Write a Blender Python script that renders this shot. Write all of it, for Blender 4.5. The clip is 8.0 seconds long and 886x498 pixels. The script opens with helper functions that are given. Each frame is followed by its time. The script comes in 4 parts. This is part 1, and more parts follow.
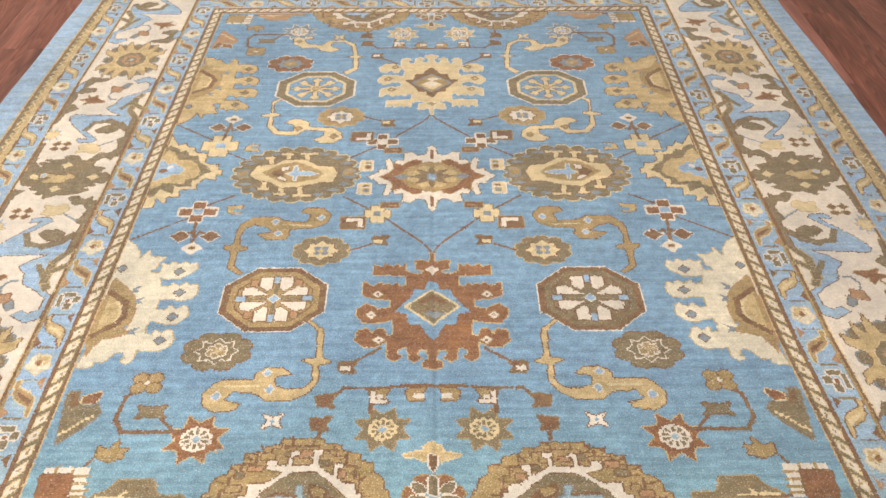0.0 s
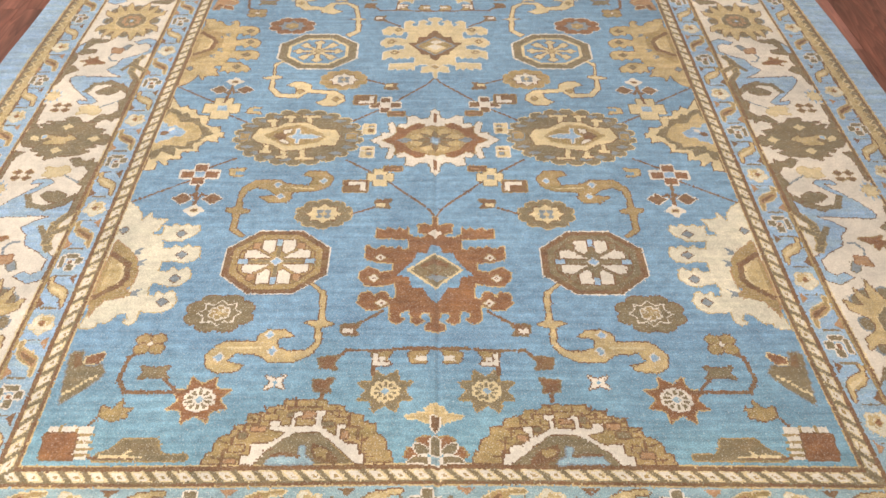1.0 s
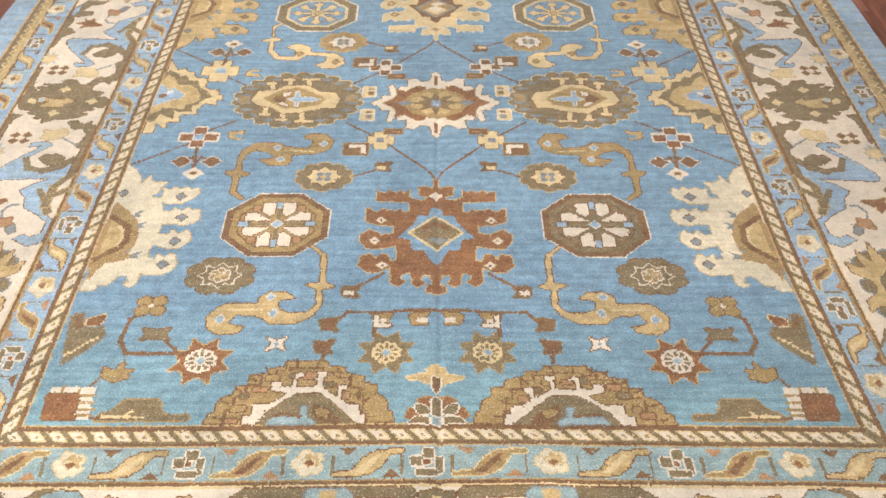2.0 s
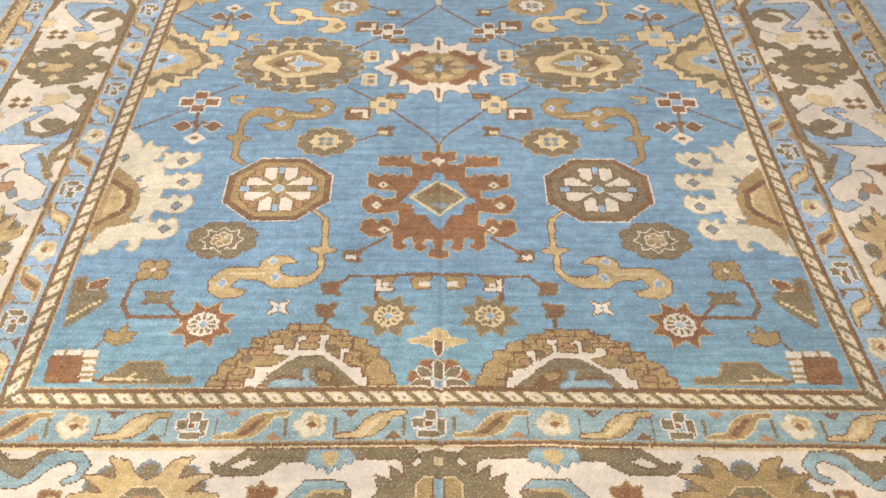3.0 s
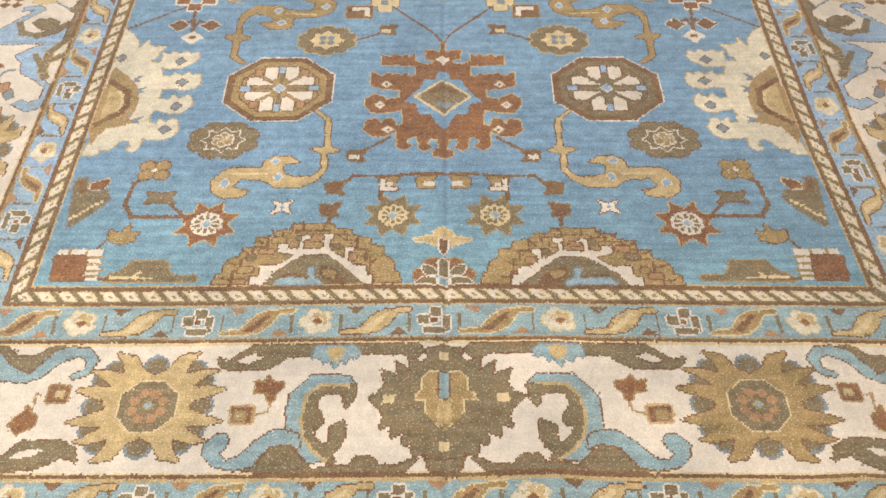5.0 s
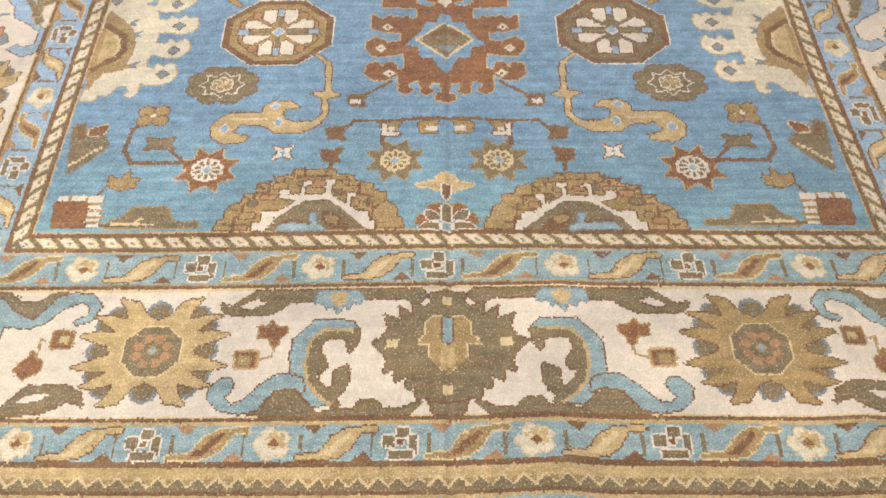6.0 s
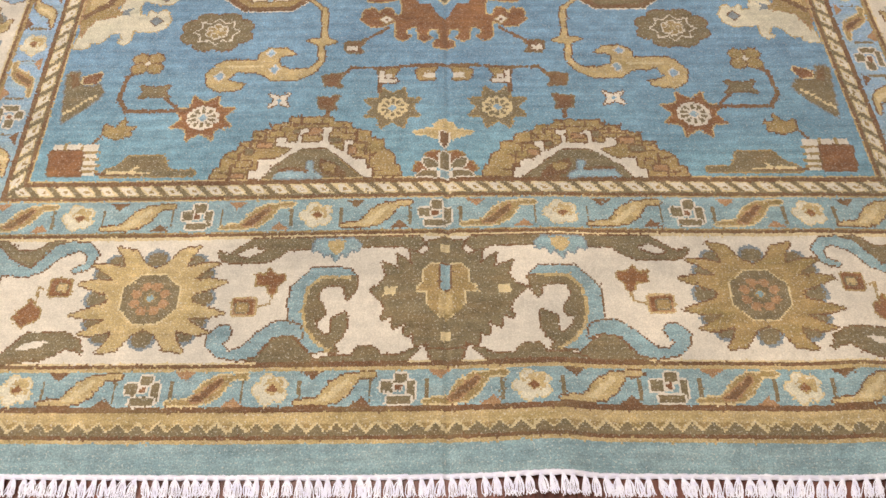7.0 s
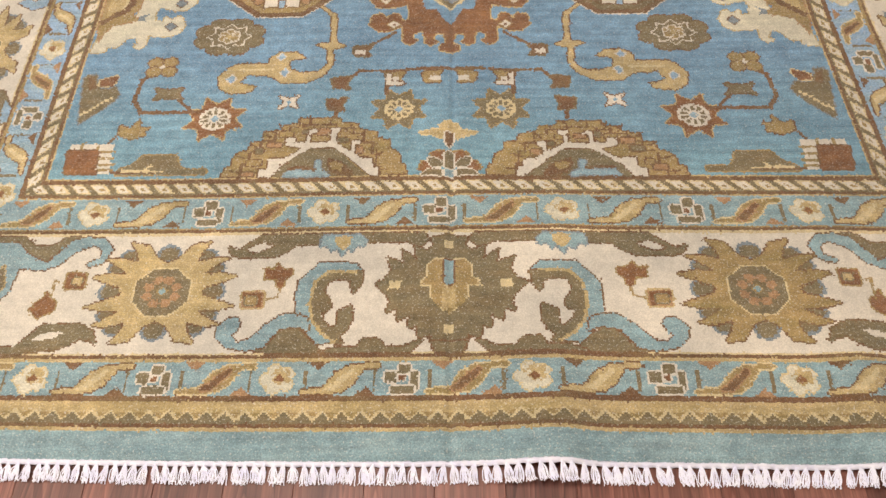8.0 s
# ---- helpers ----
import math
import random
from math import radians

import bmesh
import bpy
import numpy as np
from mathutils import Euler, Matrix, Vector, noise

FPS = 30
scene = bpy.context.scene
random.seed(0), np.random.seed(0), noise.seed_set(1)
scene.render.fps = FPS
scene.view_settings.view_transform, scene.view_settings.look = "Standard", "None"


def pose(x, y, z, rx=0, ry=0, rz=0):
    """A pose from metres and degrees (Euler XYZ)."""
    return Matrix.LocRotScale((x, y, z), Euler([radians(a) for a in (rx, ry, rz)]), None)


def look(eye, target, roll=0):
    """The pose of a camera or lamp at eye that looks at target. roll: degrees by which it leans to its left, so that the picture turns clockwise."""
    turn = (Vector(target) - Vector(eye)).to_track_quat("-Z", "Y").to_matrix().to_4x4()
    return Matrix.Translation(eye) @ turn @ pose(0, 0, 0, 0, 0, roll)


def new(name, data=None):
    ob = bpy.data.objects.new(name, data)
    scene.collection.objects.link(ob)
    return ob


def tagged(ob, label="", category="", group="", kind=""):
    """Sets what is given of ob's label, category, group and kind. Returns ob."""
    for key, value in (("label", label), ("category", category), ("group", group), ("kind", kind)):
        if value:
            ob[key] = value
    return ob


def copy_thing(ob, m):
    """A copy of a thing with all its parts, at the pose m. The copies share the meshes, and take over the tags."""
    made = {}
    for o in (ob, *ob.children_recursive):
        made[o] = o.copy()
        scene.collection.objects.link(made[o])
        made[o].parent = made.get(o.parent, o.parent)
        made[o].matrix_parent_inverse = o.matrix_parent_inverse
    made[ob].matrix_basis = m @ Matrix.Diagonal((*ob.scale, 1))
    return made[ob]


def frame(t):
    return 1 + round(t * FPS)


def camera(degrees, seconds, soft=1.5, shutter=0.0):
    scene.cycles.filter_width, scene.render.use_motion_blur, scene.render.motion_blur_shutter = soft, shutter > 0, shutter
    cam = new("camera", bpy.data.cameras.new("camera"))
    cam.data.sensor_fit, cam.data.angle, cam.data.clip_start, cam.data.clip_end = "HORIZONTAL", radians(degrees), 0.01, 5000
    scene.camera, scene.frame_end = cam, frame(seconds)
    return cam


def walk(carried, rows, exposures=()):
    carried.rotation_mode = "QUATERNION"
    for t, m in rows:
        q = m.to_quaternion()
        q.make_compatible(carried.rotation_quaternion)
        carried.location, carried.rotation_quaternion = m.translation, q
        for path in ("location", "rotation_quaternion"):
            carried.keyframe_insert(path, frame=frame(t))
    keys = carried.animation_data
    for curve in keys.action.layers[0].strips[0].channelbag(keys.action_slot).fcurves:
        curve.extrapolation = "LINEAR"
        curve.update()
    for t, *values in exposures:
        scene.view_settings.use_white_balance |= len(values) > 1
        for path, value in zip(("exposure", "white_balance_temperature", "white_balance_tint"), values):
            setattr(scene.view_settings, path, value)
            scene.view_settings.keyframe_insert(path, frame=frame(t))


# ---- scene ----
cam = camera(56.6, 8.0, soft=1.45, shutter=0.3)
PATH = [
    (0, (0.005, -2.149, 1.582), (0.027, -0.649, 0.259), 0.2),
    (0.5, (0.006, -2.152, 1.575), (0.026, -0.675, 0.226), 0.4),
    (1, (0.0, -2.154, 1.565), (0.019, -0.704, 0.187), 0.5),
    (1.5, (-0.002, -2.157, 1.554), (0.018, -0.736, 0.147), 0.5),
    (3, (0.001, -2.174, 1.524), (0.011, -0.823, 0.051), 0.3),
    (3.5, (0.004, -2.176, 1.51), (0.01, -0.863, 0.002), 0.1),
    (4, (0.001, -2.181, 1.498), (0.005, -0.906, -0.042), -0.0),
    (4.5, (0.0, -2.191, 1.488), (0.002, -0.952, -0.082), -0.1),
    (4.7, (0.003, -2.199, 1.481), (0.002, -0.972, -0.099), -0.2),
    (5.8, (0.0, -2.201, 1.464), (-0.007, -1.072, -0.187), -0.7),
    (6, (0.0, -2.205, 1.457), (-0.009, -1.096, -0.207), -0.8),
    (6.5, (0.005, -2.213, 1.442), (-0.014, -1.155, -0.255), -1.4),
    (7, (0.011, -2.221, 1.436), (-0.007, -1.195, -0.281), -1.4),
    (7.5, (0.017, -2.235, 1.437), (-0.01, -1.201, -0.274), -1.6),
    (8, (0.029, -2.278, 1.449), (-0.019, -1.219, -0.247), -2.6),
]
PILE = 0.014      # the path is given over the top of the pile
walk(cam, [(t, Matrix.Translation((0, 0, PILE)) @ look(eye, target, roll)) for t, eye, target, roll in PATH],
     exposures=[(0.0, 0.16, 6580, 10), (1.5, 0.15, 6600, 10), (3.0, 0.11, 6620, 10), (4.0, 0.04, 6630, 10), (4.5, 0.01, 6620, 10), (6.0, 0.01, 6540, 10), (6.5, -0.12, 6570, 10), (7.0, -0.18, 6800, 10), (8.0, -0.2, 6900, 10)])

# ---- light: an unseen closed room with assumed white ceiling panels ----
ROOM_X, ROOM_Y0, ROOM_Y1, ROOM_H = 3.3, -3.6, 3.8, 2.9
# panels are unseen; placed to set the rug's brightness and the floor glare
PANELS = [(-2.2, -1.8), (-0.5, -1.8), (1.6, -1.8), (-2.2, 1.6), (-0.3, 1.6), (1.6, 1.6)]
PANEL_W, PANEL_L, PANEL_WATTS = 0.6, 1.2, 25.6
POWER = dict(zip(PANELS, (1.6, 2.15, 0.15, 1.1, 0.8, 0.45)))      # tuned by hand: brighter near and left, dimmed at the near right
world = bpy.data.worlds.new("world")
scene.world = world
world.use_nodes = True
world.node_tree.nodes["Background"].inputs[0].default_value = (0.8, 0.9, 1.0, 1)
world.node_tree.nodes["Background"].inputs[1].default_value = 0.1


# ---- materials ----
def lin(r, g, b):
    """Linear colour from 0..255 picture values."""
    out = []
    for c in (r, g, b):
        c /= 255
        out.append(c / 12.92 if c <= 0.04045 else ((c + 0.055) / 1.055) ** 2.4)
    return (*out, 1)


class Nodes:
    """Short hand for one node material."""

    def __init__(self, name):
        self.mat = bpy.data.materials.new(name)
        self.mat.use_nodes = True
        self.tree = self.mat.node_tree
        self.bsdf = self.tree.nodes["Principled BSDF"]

    def add(self, kind, links=(), **props):
        n = self.tree.nodes.new(kind)
        for key, value in props.items():
            if key == "blend_type":
                n.blend_type = value
            elif key == "data_type":
                n.data_type = value
            elif key == "operation":
                n.operation = value
            elif key == "noise_dimensions":
                n.noise_dimensions = value
            elif key == "feature":
                n.feature = value
            elif key == "wave_type":
                n.wave_type = value
            elif key == "bands_direction":
                n.bands_direction = value
        for socket, value in links:
            self.put(n, socket, value)
        return n

    def put(self, n, socket, value):
        if isinstance(value, bpy.types.NodeSocket):
            self.tree.links.new(value, n.inputs[socket])
        else:
            n.inputs[socket].default_value = value

    def mix(self, fac, a, b, how="MIX"):
        n = self.add("ShaderNodeMix", data_type="RGBA", blend_type=how)
        self.put(n, 0, fac), self.put(n, 6, a), self.put(n, 7, b)
        return n.outputs[2]

    def math(self, how, a, b=0.0, c=0.0):
        return self.add("ShaderNodeMath", ((0, a), (1, b), (2, c)), operation=how).outputs[0]

    def ramp(self, fac, stops):
        n = self.add("ShaderNodeValToRGB", ((0, fac),))
        els = n.color_ramp.elements
        while len(els) < len(stops):
            els.new(0.5)
        for e, (at, colour) in zip(els, stops):
            e.position, e.color = at, colour if len(colour) == 4 else (*colour, 1)
        return n.outputs[0]

    def noise(self, where, scale, detail=3.0, rough=0.55):
        return self.add("ShaderNodeTexNoise", (("Vector", where), ("Scale", scale), ("Detail", detail), ("Roughness", rough))).outputs[0]

    def scaled(self, where, xyz):
        return self.add("ShaderNodeMapping", (("Vector", where), ("Scale", xyz))).outputs[0]


def wool(name, rgb, fleck=0.5, teal=None, abrash=0.22, grit=1.0, drift=None):
    """Knotted wool pile: dye streaks along the weft, single paler knots with painted glints, worn haze and fine fibre
    relief.
    """
    n = Nodes(name)
    at = n.add("ShaderNodeNewGeometry").outputs["Position"]
    base = lin(*rgb)
    colour = base
    if teal:
        y = n.add("ShaderNodeSeparateXYZ", ((0, at),)).outputs[1]
        bend = n.noise(n.scaled(at, (1.2, 1.2, 1)), 2.0)
        y = n.math("ADD", y, n.math("MULTIPLY", n.math("SUBTRACT", bend, 0.5), 0.35))
        span = n.add("ShaderNodeMapRange", ((0, y), (1, -1.28), (2, -0.82), (3, 1.0), (4, 0.0))).outputs[0]
        colour = n.mix(span, base, lin(*teal))
    flat = n.scaled(at, (1, 1, 0))
    if drift:
        batch = n.ramp(n.noise(n.scaled(at, (9, 26, 0)), 1.0, 4.0, 0.65), [(0.44, (0, 0, 0)), (0.68, (0.6, 0.6, 0.6))])
        colour = n.mix(batch, colour, lin(*drift))
    streak = n.noise(n.scaled(at, (5, 70, 0)), 1.0, 4.0, 0.62)
    streak = n.ramp(streak, [(0.3, (1 - abrash,) * 3), (0.5, (1, 1, 1)), (0.7, (1 + abrash,) * 3)])
    colour = n.mix(1.0, colour, streak, "MULTIPLY")
    cloud = n.ramp(n.noise(flat, 5.5, 4.0), [(0.3, (0.84, 0.85, 0.86)), (0.7, (1.17, 1.15, 1.12))])
    colour = n.mix(1.0, colour, cloud, "MULTIPLY")
    haze = n.ramp(n.noise(flat, 1.6, 3.0), [(0.35, (0.92, 0.92, 0.925)), (0.65, (1.1, 1.09, 1.08))])
    colour = n.mix(1.0, colour, haze, "MULTIPLY")
    worn = n.ramp(n.noise(flat, 38, 3.0, 0.6), [(0.32, (1 - 0.15 * grit,) * 3), (0.5, (1, 1, 1)), (0.68, (1 + 0.15 * grit,) * 3)])
    colour = n.mix(1.0, colour, worn, "MULTIPLY")
    speck = n.noise(flat, 300, 2.0, 0.75)
    colour = n.mix(1.0, colour, n.ramp(speck, [(0.22, (1 - 0.42 * grit,) * 3), (0.5, (1, 1, 1)), (0.78, (1 + 0.55 * grit,) * 3)]), "MULTIPLY")
    # paler knots, plus fibre glints painted into the colour, strongest on gold and tan
    light = n.ramp(n.noise(flat, 230, 1.0), [(0.6, (0, 0, 0)), (0.7, (fleck,) * 3)])
    colour = n.mix(light, colour, lin(222, 218, 210))
    n.put(n.bsdf, "Base Color", colour)
    n.put(n.bsdf, "Roughness", 0.95)
    n.put(n.bsdf, "Specular IOR Level", 0.15)
    n.put(n.bsdf, "Sheen Weight", 0.22)
    n.put(n.bsdf, "Sheen Roughness", 0.5)
    pile = n.noise(n.scaled(at, (1, 1, 0.3)), 420, 3.0, 0.7)
    n.put(n.bsdf, "Normal", n.add("ShaderNodeBump", (("Strength", 0.9), ("Distance", 0.003), ("Height", pile))).outputs[0])
    return n.mat


BLUE, CREAM, GOLD, OLIVE, RUST, BROWN, SKY, PALE, STEEL, TAN, COPPER, IVORY = range(12)
WOOLS = [
    wool("wool_field_blue", (113, 147, 175), 0.32, teal=(114, 152, 165)),
    wool("wool_cream", (207, 199, 187), 0.3, abrash=0.05, grit=0.5),
    wool("wool_gold", (184, 163, 121), 0.5, abrash=0.12, drift=(152, 134, 86)),
    wool("wool_olive", (121, 110, 86), 0.4, abrash=0.16, drift=(122, 102, 72)),
    wool("wool_rust", (126, 89, 63), 0.3, abrash=0.16, drift=(150, 108, 70)),
    wool("wool_brown", (116, 86, 63), 0.22, abrash=0.14, drift=(128, 110, 78)),
    wool("wool_sky", (138, 166, 196), 0.45, teal=(130, 156, 164), abrash=0.18, drift=(150, 170, 174)),
    wool("wool_pale_gold", (200, 183, 145), 0.35, abrash=0.1, grit=0.7),
    wool("wool_steel", (122, 132, 140), 0.3, abrash=0.1),
    wool("wool_tan", (158, 135, 94), 0.5, abrash=0.14, drift=(130, 118, 74)),
    wool("wool_copper", (162, 128, 96), 0.35, abrash=0.12),
    wool("wool_yellow_ivory", (206, 199, 180), 0.3, abrash=0.1, grit=0.8, drift=(190, 188, 168)),
]


def cotton():
    n = Nodes("undyed_cotton")
    at = n.add("ShaderNodeNewGeometry").outputs["Position"]
    tone = n.ramp(n.noise(at, 60, 4.0), [(0.3, lin(230, 229, 250)), (0.7, lin(246, 245, 255))])
    n.put(n.bsdf, "Base Color", tone)
    n.put(n.bsdf, "Roughness", 0.9)
    n.put(n.bsdf, "Sheen Weight", 0.2)
    twist = n.noise(n.scaled(at, (900, 900, 900)), 1.0, 2.0)
    n.put(n.bsdf, "Normal", n.add("ShaderNodeBump", (("Strength", 0.5), ("Distance", 0.001), ("Height", twist))).outputs[0])
    return n.mat


def plank_wood():
    n = Nodes("red_brown_hardwood")
    ob = n.add("ShaderNodeObjectInfo").outputs["Random"]
    at = n.add("ShaderNodeTexCoord").outputs["Object"]
    shift = n.add("ShaderNodeCombineXYZ", ((0, n.math("MULTIPLY", ob, 37.0)), (1, n.math("MULTIPLY", ob, 91.0)))).outputs[0]
    at = n.add("ShaderNodeVectorMath", ((0, at), (1, shift)), operation="ADD").outputs[0]
    bend = n.noise(n.scaled(at, (9, 0.9, 1)), 1.3, 2.0)
    ring = n.math("FRACT", n.math("MULTIPLY", bend, 14.0))
    ring = n.ramp(ring, [(0.0, (0, 0, 0)), (0.55, (0.55, 0.55, 0.55)), (0.9, (1, 1, 1)), (1.0, (0, 0, 0))])
    tone = n.ramp(ob, [(0.0, lin(78, 40, 33)), (0.35, lin(106, 60, 49)), (0.62, lin(88, 50, 42)), (0.85, lin(132, 84, 73)), (1.0, lin(166, 124, 116))])
    colour = n.mix(n.math("MULTIPLY", ring, 0.42), tone, lin(158, 108, 92))
    grain = n.noise(n.scaled(at, (260, 7, 1)), 1.0, 4.0, 0.65)
    colour = n.mix(1.0, colour, n.ramp(grain, [(0.25, (0.55, 0.52, 0.52)), (0.5, (1, 1, 1)), (0.75, (1.4, 1.38, 1.38))]), "MULTIPLY")
    broad = n.noise(n.scaled(at, (16, 1.6, 1)), 1.0, 4.0)
    colour = n.mix(1.0, colour, n.ramp(broad, [(0.3, (0.5, 0.48, 0.48)), (0.7, (1.3, 1.27, 1.25))]), "MULTIPLY")
    n.put(n.bsdf, "Base Color", colour)
    n.put(n.bsdf, "Specular IOR Level", 0.5)
    n.put(n.bsdf, "Roughness", n.math("MULTIPLY_ADD", grain, 0.22, 0.3))
    n.put(n.bsdf, "Normal", n.add("ShaderNodeBump", (("Strength", 0.25), ("Distance", 0.001), ("Height", grain))).outputs[0])
    return n.mat


def paint(name, rgb, rough=0.85):
    n = Nodes(name)
    at = n.add("ShaderNodeNewGeometry").outputs["Position"]
    tone = n.ramp(n.noise(at, 1.1, 5.0), [(0.3, tuple(c * 0.95 for c in lin(*rgb)[:3])), (0.7, lin(*rgb))])
    n.put(n.bsdf, "Base Color", tone)
    n.put(n.bsdf, "Roughness", rough)
    n.put(n.bsdf, "Normal", n.add("ShaderNodeBump", (("Strength", 0.15), ("Distance", 0.002), ("Height", n.noise(at, 160, 3.0)))).outputs[0])
    return n.mat


def glow(name, strength):
    n = Nodes(name)
    n.put(n.bsdf, "Base Color", (0.9, 0.9, 0.9, 1))
    n.put(n.bsdf, "Emission Color", (1.0, 0.96, 0.9, 1))
    n.put(n.bsdf, "Emission Strength", strength)
    return n.mat


COTTON, PLANK, WALL_PAINT, CEILING_PAINT = cotton(), plank_wood(), paint("wall_paint", (226, 220, 210)), paint("ceiling_paint", (240, 238, 234))
JOINT, PANEL_GLOW, PANEL_METAL = paint("dark_joint", (38, 24, 20)), glow("panel_diffuser", 3.0), paint("white_metal", (232, 232, 230), 0.4)


# ---- small builders ----
def box(bm, x0, x1, y0, y1, z0, z1, bevel=0.0):
    made = bmesh.ops.create_cube(bm, size=1.0)["verts"]
    for v in made:
        v.co = Vector((x0 + (v.co.x + 0.5) * (x1 - x0), y0 + (v.co.y + 0.5) * (y1 - y0), z0 + (v.co.z + 0.5) * (z1 - z0)))
    if bevel:
        bmesh.ops.bevel(bm, geom=list({e for v in made for e in v.link_edges}), offset=bevel, segments=1, affect="EDGES")
    return bm


def mesh_of(name, bm, material):
    me = bpy.data.meshes.new(name)
    bm.to_mesh(me)
    bm.free()
    me.materials.append(material)
    return me


def part(name, bm, material, parent, label=""):
    ob = new(name, mesh_of(name, bm, material))
    ob.parent = parent
    return tagged(ob, label)


def structure(name, bm, material, label, category):
    return tagged(new(name, mesh_of(name, bm, material)), label, category, kind="structure")


# ---- room: walls and ceiling are unseen, added to close it and bounce light ----
floor = structure("floor", box(bmesh.new(), -ROOM_X, ROOM_X, ROOM_Y0, ROOM_Y1, -0.12, -0.004), JOINT,
                  "dark reddish-brown hardwood plank floor", "floor")
structure("ceiling", box(bmesh.new(), -ROOM_X, ROOM_X, ROOM_Y0, ROOM_Y1, ROOM_H, ROOM_H + 0.12), CEILING_PAINT, "unseen plain white ceiling, added to close the room", "ceiling")
for name, (x0, x1, y0, y1) in {
    "wall_west": (-ROOM_X - 0.15, -ROOM_X, ROOM_Y0 - 0.15, ROOM_Y1 + 0.15), "wall_east": (ROOM_X, ROOM_X + 0.15, ROOM_Y0 - 0.15, ROOM_Y1 + 0.15),
    "wall_south": (-ROOM_X, ROOM_X, ROOM_Y0 - 0.15, ROOM_Y0), "wall_north": (-ROOM_X, ROOM_X, ROOM_Y1, ROOM_Y1 + 0.15),
}.items():
    structure(name, box(bmesh.new(), x0, x1, y0, y1, -0.12, ROOM_H + 0.12), WALL_PAINT, "unseen plain off-white wall, added to close the room", "wall")

light = new("ceiling_light")
light.location = (PANELS[0][0], PANELS[0][1], ROOM_H)
tagged(light, "assumed ceiling light panel, unseen, switched on", "light", "ceiling lights")
rim = bmesh.new()
for x0, x1, y0, y1 in ((-0.33, -0.3, -0.63, 0.63), (0.3, 0.33, -0.63, 0.63), (-0.3, 0.3, -0.63, -0.6), (-0.3, 0.3, 0.6, 0.63)):
    box(rim, x0, x1, y0, y1, -0.03, 0.0)
part("frame", rim, PANEL_METAL, light)
part("diffuser", box(bmesh.new(), -0.3, 0.3, -0.6, 0.6, -0.016, -0.006), PANEL_GLOW, light, "glowing white diffuser of the assumed panel")
for x, y in PANELS[1:]:
    copy_thing(light, pose(x, y, ROOM_H))
for x, y in PANELS:
    lamp = bpy.data.lights.new("panel_lamp", "AREA")
    lamp.shape, lamp.size, lamp.size_y, lamp.energy, lamp.color = "RECTANGLE", PANEL_W, PANEL_L, PANEL_WATTS * POWER[(x, y)], (1.0, 0.955, 0.905)
    new("panel_lamp", lamp).matrix_world = pose(x, y, ROOM_H - 0.035)

# ---- the rug, tied knot by knot ----
KNOT = 0.0037
HALF_W, HALF_L, SIDE = 1.56, 1.822, 0.29      # SIDE: how much nearer the side borders lie to the middle
NX, NY = round(2 * HALF_W / KNOT), round(2 * HALF_L / KNOT)
XC = (np.arange(NX) + 0.5) * (2 * HALF_W / NX) - HALF_W
YC = (np.arange(NY) + 0.5) * (2 * HALF_L / NY) - HALF_L
dye = np.zeros((NY, NX), np.uint8)
owner = np.zeros((NY, NX), np.int16)
MOTIFS = [("field", -1, "abrashed sky-blue wool field")]   # name, parent's number, label


def motif(name, parent=-1, label=""):
    MOTIFS.append((name, parent, label))
    return len(MOTIFS) - 1


def fill(who, colour, pts, edge=None, wide=1, grow=None):
    """Tie every knot inside the closed outline pts; edge: a contour of that many knots, round small shapes and within large ones."""
    pts = np.asarray(pts, float)
    if grow is None:
        grow = np.ptp(pts, axis=0).min() < 0.075
    pad = KNOT * (wide + 2)
    i0, i1 = np.searchsorted(XC, [pts[:, 0].min() - pad, pts[:, 0].max() + pad])
    j0, j1 = np.searchsorted(YC, [pts[:, 1].min() - pad, pts[:, 1].max() + pad])
    if i1 <= i0 or j1 <= j0:
        return
    gx, gy = XC[None, i0:i1], YC[j0:j1, None]
    inside = np.zeros((j1 - j0, i1 - i0), bool)
    for (ax, ay), (bx, by) in zip(pts, np.roll(pts, -1, 0)):
        if ay == by:
            continue
        inside ^= ((ay > gy) != (by > gy)) & (gx < (bx - ax) * (gy - ay) / (by - ay) + ax)
    if edge is not None:
        outer = inside if grow else ~inside
        for _ in range(wide):
            g = outer.copy()
            g[1:] |= outer[:-1]
            g[:-1] |= outer[1:]
            g[:, 1:] |= outer[:, :-1]
            g[:, :-1] |= outer[:, 1:]
            outer = g
        rim, inside = (outer, inside) if grow else (inside, ~outer)
        dye[j0:j1, i0:i1][rim], owner[j0:j1, i0:i1][rim] = edge, who
    dye[j0:j1, i0:i1][inside], owner[j0:j1, i0:i1][inside] = colour, who


def stroke(who, colour, pts, width, edge=None):
    for (ax, ay), (bx, by) in zip(pts, pts[1:]):
        d = math.hypot(bx - ax, by - ay) or 1
        ux, uy = (bx - ax) / d * width / 2, (by - ay) / d * width / 2
        fill(who, colour, [(ax - ux - uy, ay - uy + ux), (bx + ux - uy, by + uy + ux), (bx + ux + uy, by + uy - ux), (ax - ux + uy, ay - uy - ux)], edge, 1, True)


def turned(T, pts):
    return [T(x, y) for x, y in pts]


def mm(*pairs):
    """Outline from millimetres: x, y, x, y ..."""
    return [(pairs[i] / 1000, pairs[i + 1] / 1000) for i in range(0, len(pairs), 2)]


def flip(sx, sy):
    return lambda x, y: (sx * x, sy * y)


def ring(cx, cy, rx, ry, n=24, start=0.0):
    return [(cx + rx * math.cos(start + i * math.tau / n), cy + ry * math.sin(start + i * math.tau / n)) for i in range(n)]


